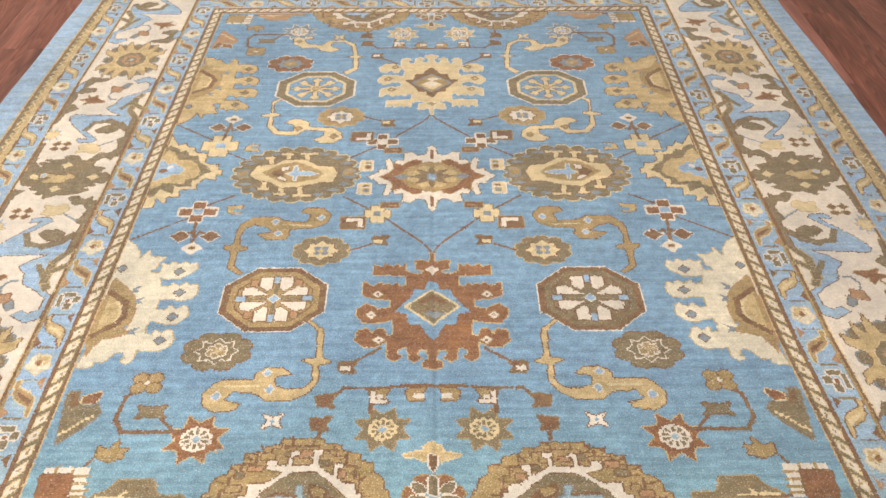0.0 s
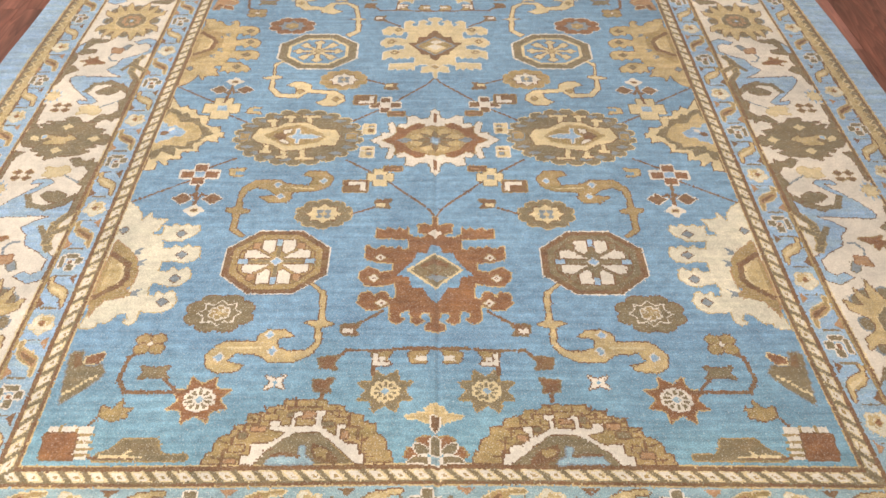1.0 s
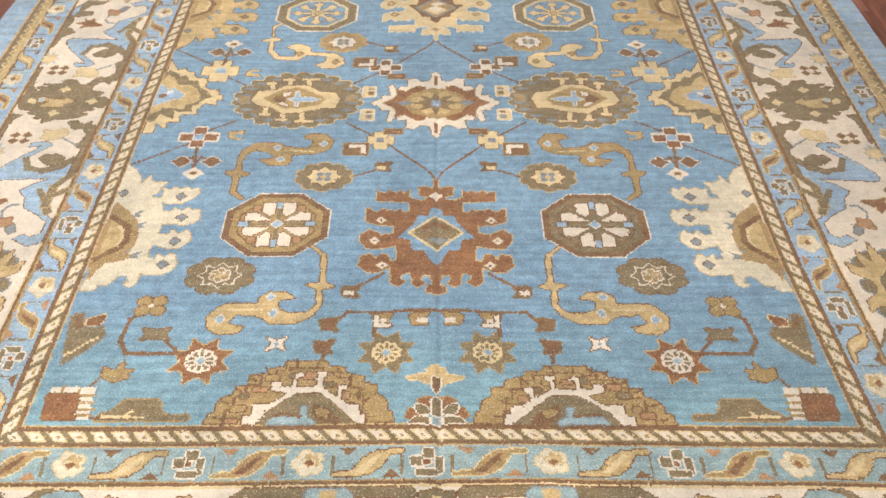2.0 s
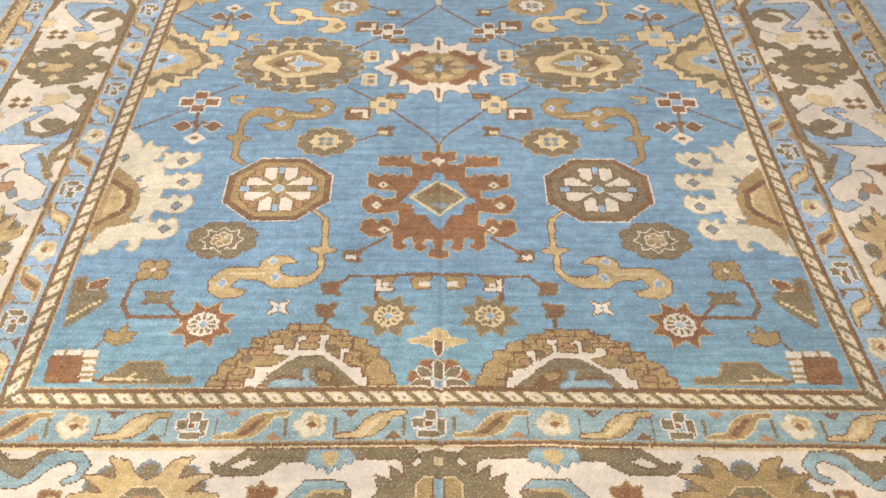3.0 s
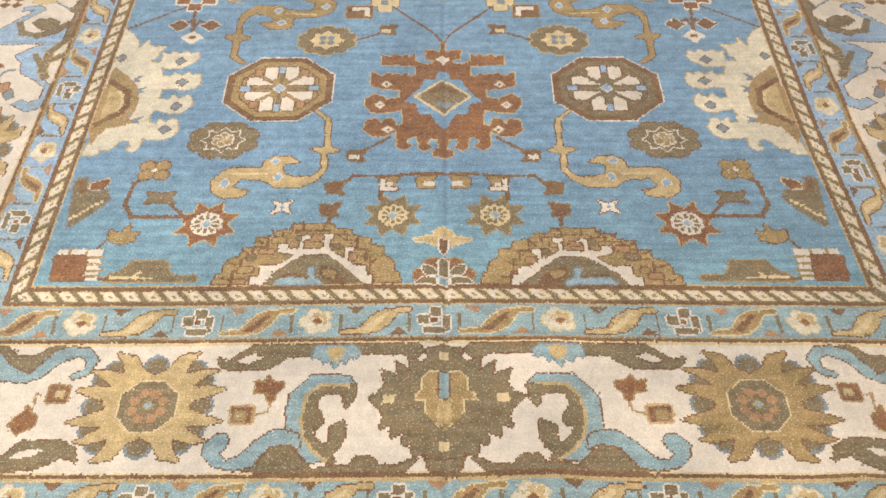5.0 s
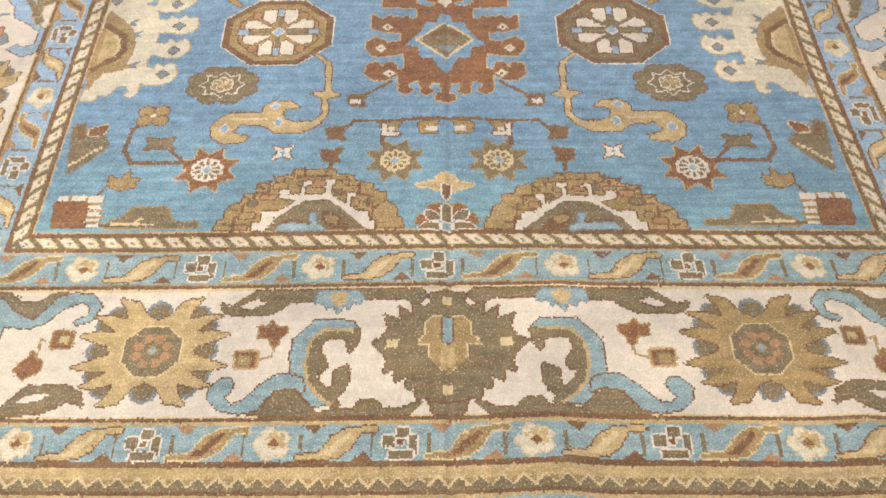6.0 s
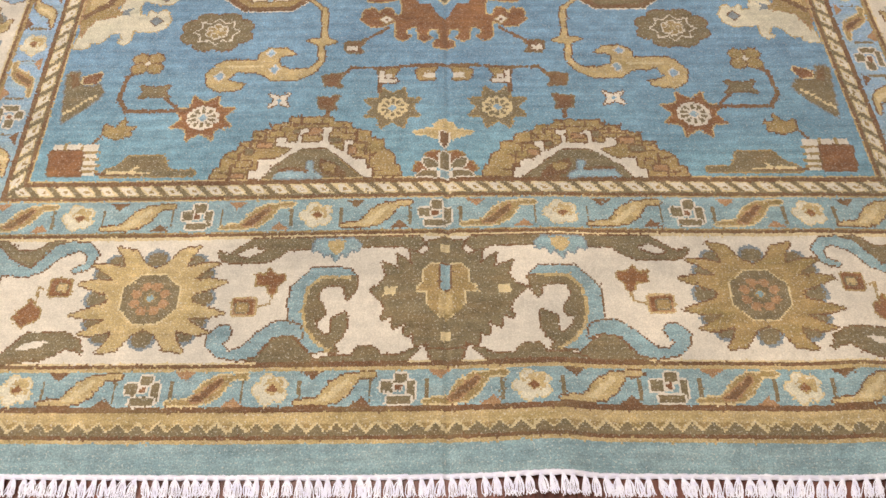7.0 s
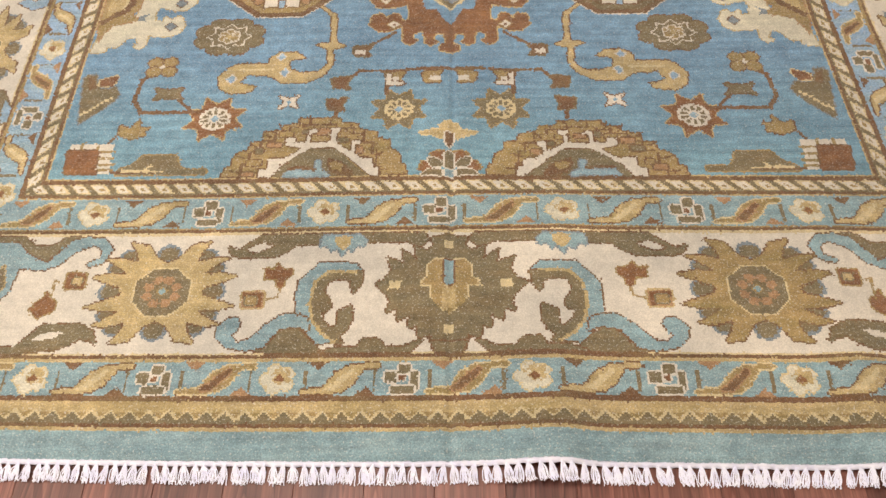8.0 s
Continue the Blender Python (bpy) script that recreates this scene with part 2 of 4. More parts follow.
def scallop(cx, cy, rx, ry, lobes, depth, steps=8):
    out = []
    for i in range(lobes * steps):
        a = i * math.tau / (lobes * steps)
        r = 1 - depth * (1 - abs(math.sin(a * lobes / 2)) ** 0.6)
        out.append((cx + rx * r * math.cos(a), cy + ry * r * math.sin(a)))
    return out


def star(cx, cy, rx, ry, points, inner, start=0.0):
    out = []
    for i in range(points * 2):
        a, r = start + i * math.pi / points, 1 if i % 2 == 0 else inner
        out.append((cx + rx * r * math.cos(a), cy + ry * r * math.sin(a)))
    return out


def rect(cx, cy, w, h):
    return [(cx - w, cy - h), (cx + w, cy - h), (cx + w, cy + h), (cx - w, cy + h)]


def diamond(cx, cy, w, h):
    return [(cx - w, cy), (cx, cy - h), (cx + w, cy), (cx, cy + h)]


# bands round the field
QX, QY = np.abs(XC)[None, :] + SIDE, np.abs(YC)[:, None]
Q = np.maximum(QX, QY)
BANDS = [  # from, name, dye, label
    (1.184, "guard_stripe", BROWN, "brown and ivory barber-pole guard stripe"),
    (1.237, "inner_border", SKY, "narrow blue border of leaves and small flowers"),
    (1.316, "inner_border_line", BROWN, "thin brown line"),
    (1.332, "main_border", CREAM, "wide ivory main border"),
    (1.609, "outer_border_line", BROWN, "thin brown line"),
    (1.625, "outer_border", SKY, "narrow blue border of leaves and small flowers"),
    (1.698, "zigzag_band", TAN, "gold band with a zigzag edge"),
    (1.766, "selvedge", SKY, "plain blue-green wool edge"),
]
BAND = {}
for start, name, colour, label in BANDS:
    BAND[name] = motif(name, -1, label)
    owner[Q >= start], dye[Q >= start] = BAND[name], colour
ALONG = np.where(QX > QY, YC[:, None], XC[None, :])


def line(band, q0, q1, colour):
    m = (Q >= q0) & (Q < q1)
    dye[m], owner[m] = colour, BAND[band]


line("guard_stripe", 1.195, 1.226, OLIVE)
slant = (ALONG + np.where(QX > QY, 1, -1) * (Q - 1.21) * 0.95) / 0.046
slant = slant - np.floor(slant)
m = (Q >= 1.1975) & (Q < 1.2235) & (slant < 0.68)
dye[m] = PALE
m = (Q >= 1.202) & (Q < 1.219) & (slant > 0.1) & (slant < 0.56)
dye[m] = CREAM
m = (Q >= 1.2075) & (Q < 1.2135) & (slant > 0.26) & (slant < 0.44)
dye[m] = TAN
line("guard_stripe", 1.1835, 1.1865, GOLD), line("guard_stripe", 1.2345, 1.237, GOLD)
line("inner_border_line", 1.314, 1.32, TAN), line("inner_border_line", 1.3265, 1.332, PALE)
line("outer_border_line", 1.609, 1.6125, PALE), line("outer_border_line", 1.62, 1.6255, GOLD)
line("zigzag_band", 1.697, 1.707, BROWN), line("zigzag_band", 1.707, 1.728, GOLD)
zig = np.abs((ALONG / 0.036) % 1 - 0.5) * 2
m = (Q >= 1.722) & (Q < 1.752)
dye[m & (Q > 1.726 + 0.018 * zig)] = OLIVE
dye[m & (np.abs(Q - 1.726 - 0.018 * zig) < 0.0028)] = PALE
line("zigzag_band", 1.751, 1.7585, BROWN), line("zigzag_band", 1.7585, 1.766, GOLD)


# ---- motifs of the field; drawn for the quarter x < 0, y < 0 and turned about ----
def octagon(T, tone):
    who = motif("octagon_medallion", -1, tone[4])
    cx, cy, rx, ry = -0.431, -0.555, 0.142, 0.121
    oct8 = lambda k: turned(T, ring(cx, cy, rx * k * 1.082, ry * k * 1.082, 8, math.pi / 8))
    fill(who, tone[0], oct8(1.0), CREAM, 2 if tone[3] == BLUE else 1, True)
    fill(who, tone[1], oct8(0.87))
    fill(who, tone[2], oct8(0.74))
    if tone[3] == BLUE:
        fill(who, PALE, oct8(0.78))
        fill(who, BLUE, oct8(0.7))
        for i in range(8):
            a = i * math.pi / 4
            tip = (cx + rx * 0.5 * math.cos(a), cy + ry * 0.5 * math.sin(a))
            stroke(who, PALE, turned(T, [(cx, cy), tip]), 0.012, BROWN)
            fill(who, PALE, turned(T, diamond(*tip, 0.02, 0.018)), BROWN)
        for i in range(8):
            a = i * math.pi / 4
            stroke(who, PALE, turned(T, [(cx, cy), (cx + rx * 0.5 * math.cos(a), cy + ry * 0.5 * math.sin(a))]), 0.011)
        fill(who, GOLD, turned(T, diamond(cx, cy, 0.016, 0.016)), BROWN)
        return
    at = lambda *uv: turned(T, [(cx + rx * u, cy + ry * v) for u, v in zip(uv[::2], uv[1::2])])
    fill(who, BROWN, at(-0.36, 0.72, 0.36, 0.72, 0.74, 0.3, 0.74, -0.3, 0.36, -0.72, -0.36, -0.72, -0.74, -0.3, -0.74, 0.3))
    fill(who, tone[2], at(-0.35, 0.69, 0.35, 0.69, 0.71, 0.28, 0.71, -0.28, 0.35, -0.69, -0.35, -0.69, -0.71, -0.28, -0.71, 0.28))
    for mx in (1, -1):
        for my in (1, -1):
            fill(who, COPPER if tone[1] == TAN else OLIVE, at(mx * 0.36, my * 0.42, mx * 0.5, my * 0.4, mx * 0.5, my * 0.58, mx * 0.36, my * 0.6), BROWN)
            fill(who, tone[3], at(mx * 0.31, my * 0.68, mx * 0.085, my * 0.68, mx * 0.085, my * 0.32, mx * 0.15, my * 0.24, mx * 0.31, my * 0.4), BROWN)
            fill(who, tone[3], at(mx * 0.61, my * 0.36, mx * 0.42, my * 0.37, mx * 0.13, my * 0.12, mx * 0.62, my * 0.12), BROWN)
    for c, d in ((1, 0), (-1, 0), (0, 1), (0, -1)):
        fill(who, OLIVE, turned(T, rect(cx + rx * 0.32 * c, cy + ry * 0.32 * d, 0.0056 + rx * 0.26 * abs(c), 0.0056 + ry * 0.26 * abs(d))))
        fill(who, SKY, turned(T, rect(cx + rx * 0.63 * c, cy + ry * 0.6 * d, 0.009 + 0.004 * abs(c), 0.009 + 0.004 * abs(d))), BROWN)
    fill(who, SKY, turned(T, diamond(cx, cy, 0.016, 0.016)), CREAM)


def big_oval(T):
    who = motif("oval_palmette", -1, "olive scalloped oval with a gold lozenge")
    cx, cy = -0.439, 0.02
    fill(who, OLIVE, turned(T, scallop(cx, cy, 0.213, 0.157, 22, 0.11)), PALE)
    for i in range(20):
        a = (i + 0.5) * math.tau / 20
        fill(who, (STEEL, TAN)[i % 5 == 0], turned(T, diamond(cx + 0.176 * math.cos(a), cy + 0.124 * math.sin(a), 0.022, 0.01)))
    teeth = mm(-528, 66, -531, 108, -474, 98, -478, 130, -413, 98, -416, 132, -537, -21, -533, -61, -479, -56, -476, -90, -420, -51, -416, -95)
    for (x, y), (x1, y1) in zip(teeth[::2], teeth[1::2]):
        stroke(who, PALE, turned(T, [(x, y), (x1, y1)]), 0.015, BROWN)
        stroke(who, PALE, turned(T, [(x1 - 0.016, y1), (x1 + (0.03 if x > -0.43 else 0.01), y1)]), 0.012, BROWN)
        stroke(who, PALE, turned(T, [(x, y), (x1, y1)]), 0.015)
    fill(who, PALE, turned(T, mm(-593, 14, -574, 66, -514, 76, -481, 103, -419, 103, -373, 66, -323, 61, -302, 24, -316, -31, -357, -31, -414, -51, -478, -61, -517, -31, -567, -16)), BROWN)
    fill(who, TAN, turned(T, mm(-555, 24, -496, 76, -442, 87, -371, 45, -350, 19, -371, -11, -434, -31, -482, -31)), GOLD)
    fill(who, SKY, turned(T, mm(-476, 19, -454, 35, -452, 66, -437, 66, -436, 35, -400, 35, -362, 19, -397, 4, -433, 4, -436, -21, -447, -21, -451, 4)), CREAM)
    fill(who, BROWN, turned(T, mm(-522, 22, -509, 40, -483, 45, -477, 4, -504, 4)))
    fill(who, CREAM, turned(T, mm(-493, 55, -466, 61, -467, 40, -487, 35)), BROWN)
    fill(who, CREAM, turned(T, mm(-504, -1, -486, 4, -467, -11, -471, -21)), BROWN)
    fill(who, TAN, turned(T, rect(-0.612, 0.02, 0.014, 0.014)), STEEL)
    fill(who, TAN, turned(T, rect(-0.27, 0.02, 0.016, 0.016)), STEEL)


def rosette(name, T, cx, cy, rx, ry, lobes, outer, edge, inner, heart, depth=0.16):
    who = motif(name, -1)
    fill(who, outer, turned(T, scallop(cx, cy, rx, ry, lobes, depth)), edge)
    fill(who, inner, turned(T, star(cx, cy, rx * 0.64, ry * 0.68, 8, 0.72)), CREAM if inner == OLIVE else BROWN)
    n = 4 if heart == STEEL else 6
    for i in range(n):
        a = (i + 0.5) * math.tau / n
        fill(who, heart if heart != OLIVE else TAN, turned(T, ring(cx + rx * 0.17 * math.cos(a), cy + ry * 0.2 * math.sin(a), 0.011, 0.01, 8)), CREAM if heart == OLIVE else None)
    fill(who, GOLD, turned(T, diamond(cx, cy, 0.01, 0.01)))


def daisy(T, cx, cy, r, outer, edge):
    """Eight-pointed flower with a ring of narrow pale petals."""
    who = motif("star_flower", -1)
    fill(who, outer, turned(T, star(cx, cy, r * 1.1, r * 1.02, 8, 0.62, math.pi / 8)), edge, 1, True)
    fill(who, CREAM if outer != OLIVE else PALE, turned(T, scallop(cx, cy, r * 0.56, r * 0.52, 10, 0.14, 4)))
    for i in range(10):
        a = (i + 0.5) * math.tau / 10
        spoke = lambda q, w: (cx + r * (q * math.cos(a) - w * math.sin(a)), cy + r * 0.92 * (q * math.sin(a) + w * math.cos(a)))
        fill(who, OLIVE if outer != STEEL else TAN, turned(T, [spoke(0.2, -0.03), spoke(0.44, -0.085), spoke(0.44, 0.085), spoke(0.2, 0.03)]))
    fill(who, SKY, turned(T, diamond(cx, cy, r * 0.17, r * 0.17)))


def checker(T, cx, cy, a, b, s=0.017):
    who = motif("checkered_flower", -1)
    fill(who, CREAM, turned(T, rect(cx, cy, s * 3.1, s)), CREAM)
    fill(who, CREAM, turned(T, rect(cx, cy, s, s * 2.6)), CREAM)
    for dx, dy in ((-2, 0), (2, 0), (0, -1.7), (0, 1.7)):
        fill(who, a, turned(T, rect(cx + dx * s, cy + dy * s, s * 0.95, s * 0.8)))
    fill(who, b, turned(T, rect(cx, cy, s * 0.8, s * 0.7)))


def block_flower(T, cx, cy, colour, heart, s=0.02):
    who = motif("small_flower", -1)
    fill(who, colour, turned(T, rect(cx, cy, s * 2, s * 0.9)), OLIVE)
    fill(who, colour, turned(T, rect(cx, cy, s * 0.95, s * 2)), OLIVE)
    fill(who, colour, turned(T, rect(cx, cy, s * 1.9, s * 0.8)))
    fill(who, heart, turned(T, rect(cx, cy, s * 0.55, s * 0.5)))


def bud(T, cx, cy, a, b, lean=1):
    """A small cut-corner leaf, half dark and half pale."""
    who = motif("leaf_bud", -1)
    fill(who, a, turned(T, [(cx - 0.026, cy + 0.016), (cx + 0.026, cy + 0.022), (cx + 0.012, cy - 0.002), (cx + 0.022, cy - 0.02), (cx - 0.02, cy - 0.016)]), BROWN if a != BROWN else OLIVE)
    fill(who, b, turned(T, [(cx - 0.02 * lean, cy - 0.012), (cx + 0.006 * lean, cy - 0.012), (cx + 0.006 * lean, cy + 0.004), (cx - 0.02 * lean, cy + 0.002)]))


def saltire(T, cx, cy, colour):
    who = motif("cross_flower", -1)
    fill(who, colour, turned(T, star(cx, cy, 0.036, 0.03, 4, 0.34, math.pi / 4)), BROWN)
    fill(who, BLUE, turned(T, diamond(cx, cy, 0.007, 0.007)))


def petal_cross(T, cx, cy, colour):
    who = motif("four_petal_flower", -1)
    for dx, dy in ((-1, 1), (1, 1), (-1, -1), (1, -1)):
        fill(who, colour, turned(T, ring(cx + dx * 0.018, cy + dy * 0.015, 0.019, 0.016, 8)), BROWN)
    fill(who, CREAM, turned(T, diamond(cx, cy, 0.008, 0.008)))


HOOK_LOW = mm(-335, -641, -330, -629, -282, -671, -277, -768, -254, -778, -256, -788, -282, -795, -279, -846, -301, -882, -342, -905, -402, -905, -431, -881, -486, -876, -502, -897, -457, -910, -473, -931,
              -520, -937, -554, -915, -561, -877, -535, -844, -519, -833, -443, -836, -440, -811, -411, -795, -373, -797, -345, -823, -387, -830, -384, -854, -353, -866, -315, -862, -299, -842, -302, -793,
              -331, -780, -328, -770, -297, -768, -302, -675)
HOOK_UP = mm(-532, -452, -542, -464, -583, -431, -585, -363, -609, -348, -610, -333, -581, -328, -585, -274, -577, -237, -539, -200, -471, -200, -441, -221, -381, -227, -369, -194, -406, -183, -388, -158,
             -333, -158, -303, -194, -316, -237, -357, -259, -424, -264, -420, -292, -437, -313, -488, -313, -523, -282, -477, -274, -497, -253, -532, -243, -556, -259, -564, -292, -561, -331, -533, -341,
             -538, -356, -562, -363, -562, -421)


HOOK_FAR_LOW = mm(-344, -675, -306, -710, -309, -786, -341, -796, -310, -805, -323, -884, -350, -914, -398, -914, -404, -885, -363, -856, -400, -833, -448, -847, -455, -866, -516, -867, -559, -905, -565, -949,
                  -533, -974, -488, -968, -475, -949, -515, -939, -498, -905, -444, -895, -418, -933, -352, -938, -306, -904, -288, -804, -260, -795, -287, -786, -281, -701, -323, -653)
HOOK_FAR_UP = mm(-542, -482, -548, -494, -583, -467, -576, -386, -612, -375, -606, -364, -580, -360, -581, -302, -544, -248, -469, -240, -440, -275, -373, -268, -378, -240, -409, -219, -383, -195, -335, -194,
                 -305, -225, -311, -260, -344, -292, -427, -300, -430, -329, -460, -348, -494, -348, -521, -323, -485, -308, -481, -272, -530, -273, -557, -309, -560, -360, -537, -371, -541, -386, -564, -390,
                 -569, -451)


def hooks(T, low, up, far):
    if far:
        who = motif("lower_hook_scroll", -1, "pale gold hooked scroll outlined in brown")
        fill(who, low, turned(T, HOOK_FAR_LOW), BROWN, 1, False)
        fill(who, TAN, turned(T, diamond(*(-0.536, -0.925), 0.012, 0.012)), BROWN)
        who = motif("upper_hook_scroll", -1, "pale gold hooked scroll outlined in brown")
        fill(who, up, turned(T, HOOK_FAR_UP), BROWN, 1, False)
        for x, y in ((-0.339, -0.236), (-0.467, -0.286)):
            fill(who, TAN, turned(T, diamond(x, y, 0.015, 0.014)), BROWN)
        return
    who = motif("lower_hook_scroll", -1)
    fill(who, low, turned(T, HOOK_LOW), BROWN, 1, False)
    for x, y in ((-0.524, -0.886), (-0.411, -0.815), (-0.398, -0.867)):
        fill(who, SKY, turned(T, diamond(x, y, 0.011, 0.012)), CREAM)
    stroke(who, PALE, turned(T, mm(-507, -857, -428, -856)), 0.006)
    who = motif("upper_hook_scroll", -1)
    fill(who, up, turned(T, HOOK_UP), BROWN, 1, False)
    for x, y in ((-0.336, -0.208), (-0.472, -0.227), (-0.457, -0.280)):
        fill(who, SKY, turned(T, diamond(x, y, 0.011, 0.012)), CREAM)
    stroke(who, PALE, turned(T, mm(-447, -240, -362, -245)), 0.005)


COMB_TOP = mm(-894, -307, -891, -311, -866, -328, -845, -361, -839, -394, -829, -374, -818, -353, -815, -374, -800, -382, -763, -382, -777, -402, -779, -426, -795, -435, -795, -447, -765, -450, -763, -438,
              -767, -410, -749, -419, -739, -403, -720, -415, -701, -403, -688, -415, -668, -407, -665, -435, -680, -451, -702, -470, -728, -473, -760, -469, -751, -507, -726, -503, -718, -492, -700, -504,
              -682, -489, -670, -500, -650, -497, -644, -534, -658, -552, -682, -559, -715, -551, -744, -555, -742, -596, -789, -618, -843, -604, -892, -553)
COMB_LOW = mm(-793, -600, -742, -594, -719, -596, -704, -577, -689, -594, -668, -577, -656, -588, -653, -623, -673, -643, -702, -646, -745, -632, -752, -653, -750, -681, -729, -686, -727, -666, -704, -680,
              -697, -667, -682, -670, -669, -700, -678, -726, -699, -738, -737, -738, -757, -734, -755, -763, -768, -782, -788, -772, -776, -763, -784, -744, -804, -740, -827, -774, -853, -774, -853, -790,
              -868, -794, -891, -795, -881, -736, -864, -698, -802, -679)


def comb_palmette(T, tone, shade, spot):
    who = motif("side_comb_palmette", -1, "ivory toothed side palmette" if tone == IVORY else "tan toothed side palmette")
    rim = GOLD if tone == IVORY else BROWN
    for half in (COMB_TOP, COMB_LOW):
        fill(who, tone, turned(T, half), rim, 1, True)
    for half in (COMB_TOP, COMB_LOW):
        fill(who, tone, turned(T, half))
    fill(who, shade, turned(T, mm(-891, -479, -882, -466, -849, -498, -822, -523, -803, -554, -792, -604, -795, -639, -810, -659, -778, -680, -822, -693, -853, -703, -869, -730, -878, -762, -894, -711)), COPPER if tone == IVORY else TAN)
    for x, y in mm(-825, -510, -806, -554, -794, -667):
        fill(who, STEEL, turned(T, [(x, y), (x + 0.03, y + 0.012), (x + 0.012, y - 0.004), (x + 0.024, y - 0.018), (x + 0.002, y - 0.016)]))
    fill(who, GOLD, turned(T, mm(-881, -532, -847, -561, -833, -575, -828, -618, -842, -639, -866, -659, -879, -665)))
    zig = mm(-881, -526, -850, -550, -828, -566, -821, -618, -835, -646, -859, -665, -882, -686)
    for a, b in zip(zig, zig[1:]):
        stroke(who, BROWN, turned(T, [a, b]), 0.017)
    stroke(who, PALE, turned(T, mm(-854, -564, -839, -577, -833, -618, -844, -635)), 0.008)
    fill(who, STEEL, turned(T, diamond(-0.876, -0.429, 0.013, 0.014)), BROWN)
    for x, y in mm(-713, -445, -693, -528, -692, -621, -705, -703):
        fill(who, spot, turned(T, diamond(x, y, 0.015, 0.0145)), BROWN)


MEDAL_UP = mm(2, -365, -5, -373, -5, -401, -13, -413, -26, -405, -49, -405, -46, -440, -23, -448, -28, -460, -54, -460, -74, -448, -77, -420, -90, -432, -101, -420, -113, -432,
              -134, -420, -139, -432, -165, -424, -166, -463, -105, -467, -79, -467, -71, -482, -71, -509, -91, -513, -99, -497, -111, -509, -121, -501, -134, -505, -142, -494,
              -164, -512, -190, -493, -190, -546, -157, -560, -114, -564, -113, -600, 2, -601)
MEDAL_LOW = mm(-114, -593, -140, -600, -166, -586, -181, -578, -202, -600, -203, -621, -182, -649, -139, -649, -105, -639, -101, -694, -120, -697, -128, -673, -147, -673,
               -159, -690, -169, -670, -195, -677, -201, -710, -178, -734, -150, -734, -115, -717, -115, -773, -96, -783, -75, -767, -92, -760, -88, -741, -64, -737, -61, -776,
               -47, -786, -26, -773, -38, -764, -36, -744, -12, -747, -10, -777, -24, -786, -24, -805, 2, -808, 2, -594)
MEDAL_HEART = mm(2, -487, -10, -490, -23, -524, -50, -524, -55, -546, -72, -572, -103, -611, -69, -618, -61, -657, -34, -657, -22, -681, -10, -698, 2, -711)


def pole_medallion(sy, tone, edge, heart, label):
    who = motif("pole_medallion", -1, label)
    for sx in (-1, 1):
        for half in (MEDAL_UP, MEDAL_LOW):
            fill(who, tone, turned(flip(sx, sy), half), edge, 1, True)
    for sx in (-1, 1):
        T = flip(sx, sy)
        for half in (MEDAL_UP, MEDAL_LOW):
            fill(who, tone, turned(T, half))
        for x, y in mm(-149, -542, -164, -621, -139, -711):
            fill(who, heart, turned(T, diamond(x, y, 0.014, 0.0135)), TAN if tone == RUST else BROWN)
            fill(who, tone, turned(T, diamond(x, y, 0.0055, 0.0055)))
    for sx in (-1, 1):
        fill(who, BLUE if tone == RUST else BROWN, turned(flip(sx, sy), MEDAL_HEART), None)
    T = flip(1, sy)
    fill(who, PALE if tone == RUST else STEEL, turned(T, diamond(0, -0.59, 0.078, 0.07)))
    fill(who, OLIVE if tone == RUST else TAN, turned(T, diamond(0, -0.59, 0.068, 0.061)))
    fill(who, BROWN if tone == RUST else PALE, turned(T, diamond(0, -0.575, 0.042, 0.034)))
    fill(who, STEEL if tone == RUST else CREAM, turned(T, diamond(0.004, -0.618, 0.03, 0.014)))
    fill(who, OLIVE if tone == RUST else CREAM, turned(T, diamond(0, -0.583, 0.03, 0.02)))
    fill(who, heart, turned(T, diamond(0, -0.443, 0.016, 0.014)), CREAM)


def centre_star():
    who = motif("centre_star", -1, "ivory stepped star with a rust lozenge")
    out = mm(-204, 2, -175, 25, -170, 40, -143, 37, -154, 93, -139, 98, -125, 66, -114, 93, -89, 87, -93, 130, -69, 136, -43, 114, -16, 125, -13, 164, 0, 175)
    rust = mm(-168, 2, -139, 19, -125, 40, -126, 71, -95, 61, -62, 93, -37, 87, -37, 72, 0, 77)
    core = mm(-120, 2, -97, 20, -79, 51, -43, 66, 0, 82)
    for outline, colour, edge in ((out, CREAM, OLIVE), (out, CREAM, None), (rust, RUST, TAN), (rust, RUST, None), (core, TAN, None)):
        for sx in (1, -1):
            for sy in (1, -1):
                fill(who, colour, turned(lambda x, y: (sx * x, sy * y), outline + [(0, -0.002), (outline[0][0], -0.002)]), edge, 1, True)
    for sy in (1, -1):
        fill(who, RUST, rect(0, sy * 0.125, 0.005, 0.024))
    for sx in (1, -1):
        fill(who, STEEL, diamond(sx * 0.098, 0, 0.03, 0.014))
    for i in range(8):
        a = (i + 0.5) * math.pi / 4
        fill(who, GOLD, ring(0.066 * math.cos(a), 0.046 * math.sin(a), 0.022, 0.015, 8), TAN)
    for i in range(8):
        a = i * math.pi / 4
        tip, c, d = (0.066 * math.cos(a), 0.05 * math.sin(a)), 0.008 * math.sin(a), 0.008 * math.cos(a)
        fill(who, OLIVE, [(0, 0), (tip[0] * 0.6 - c, tip[1] * 0.6 + d), tip, (tip[0] * 0.6 + c, tip[1] * 0.6 - d)], BROWN)
    fill(who, SKY, rect(0, 0, 0.008, 0.012), STEEL, 2)


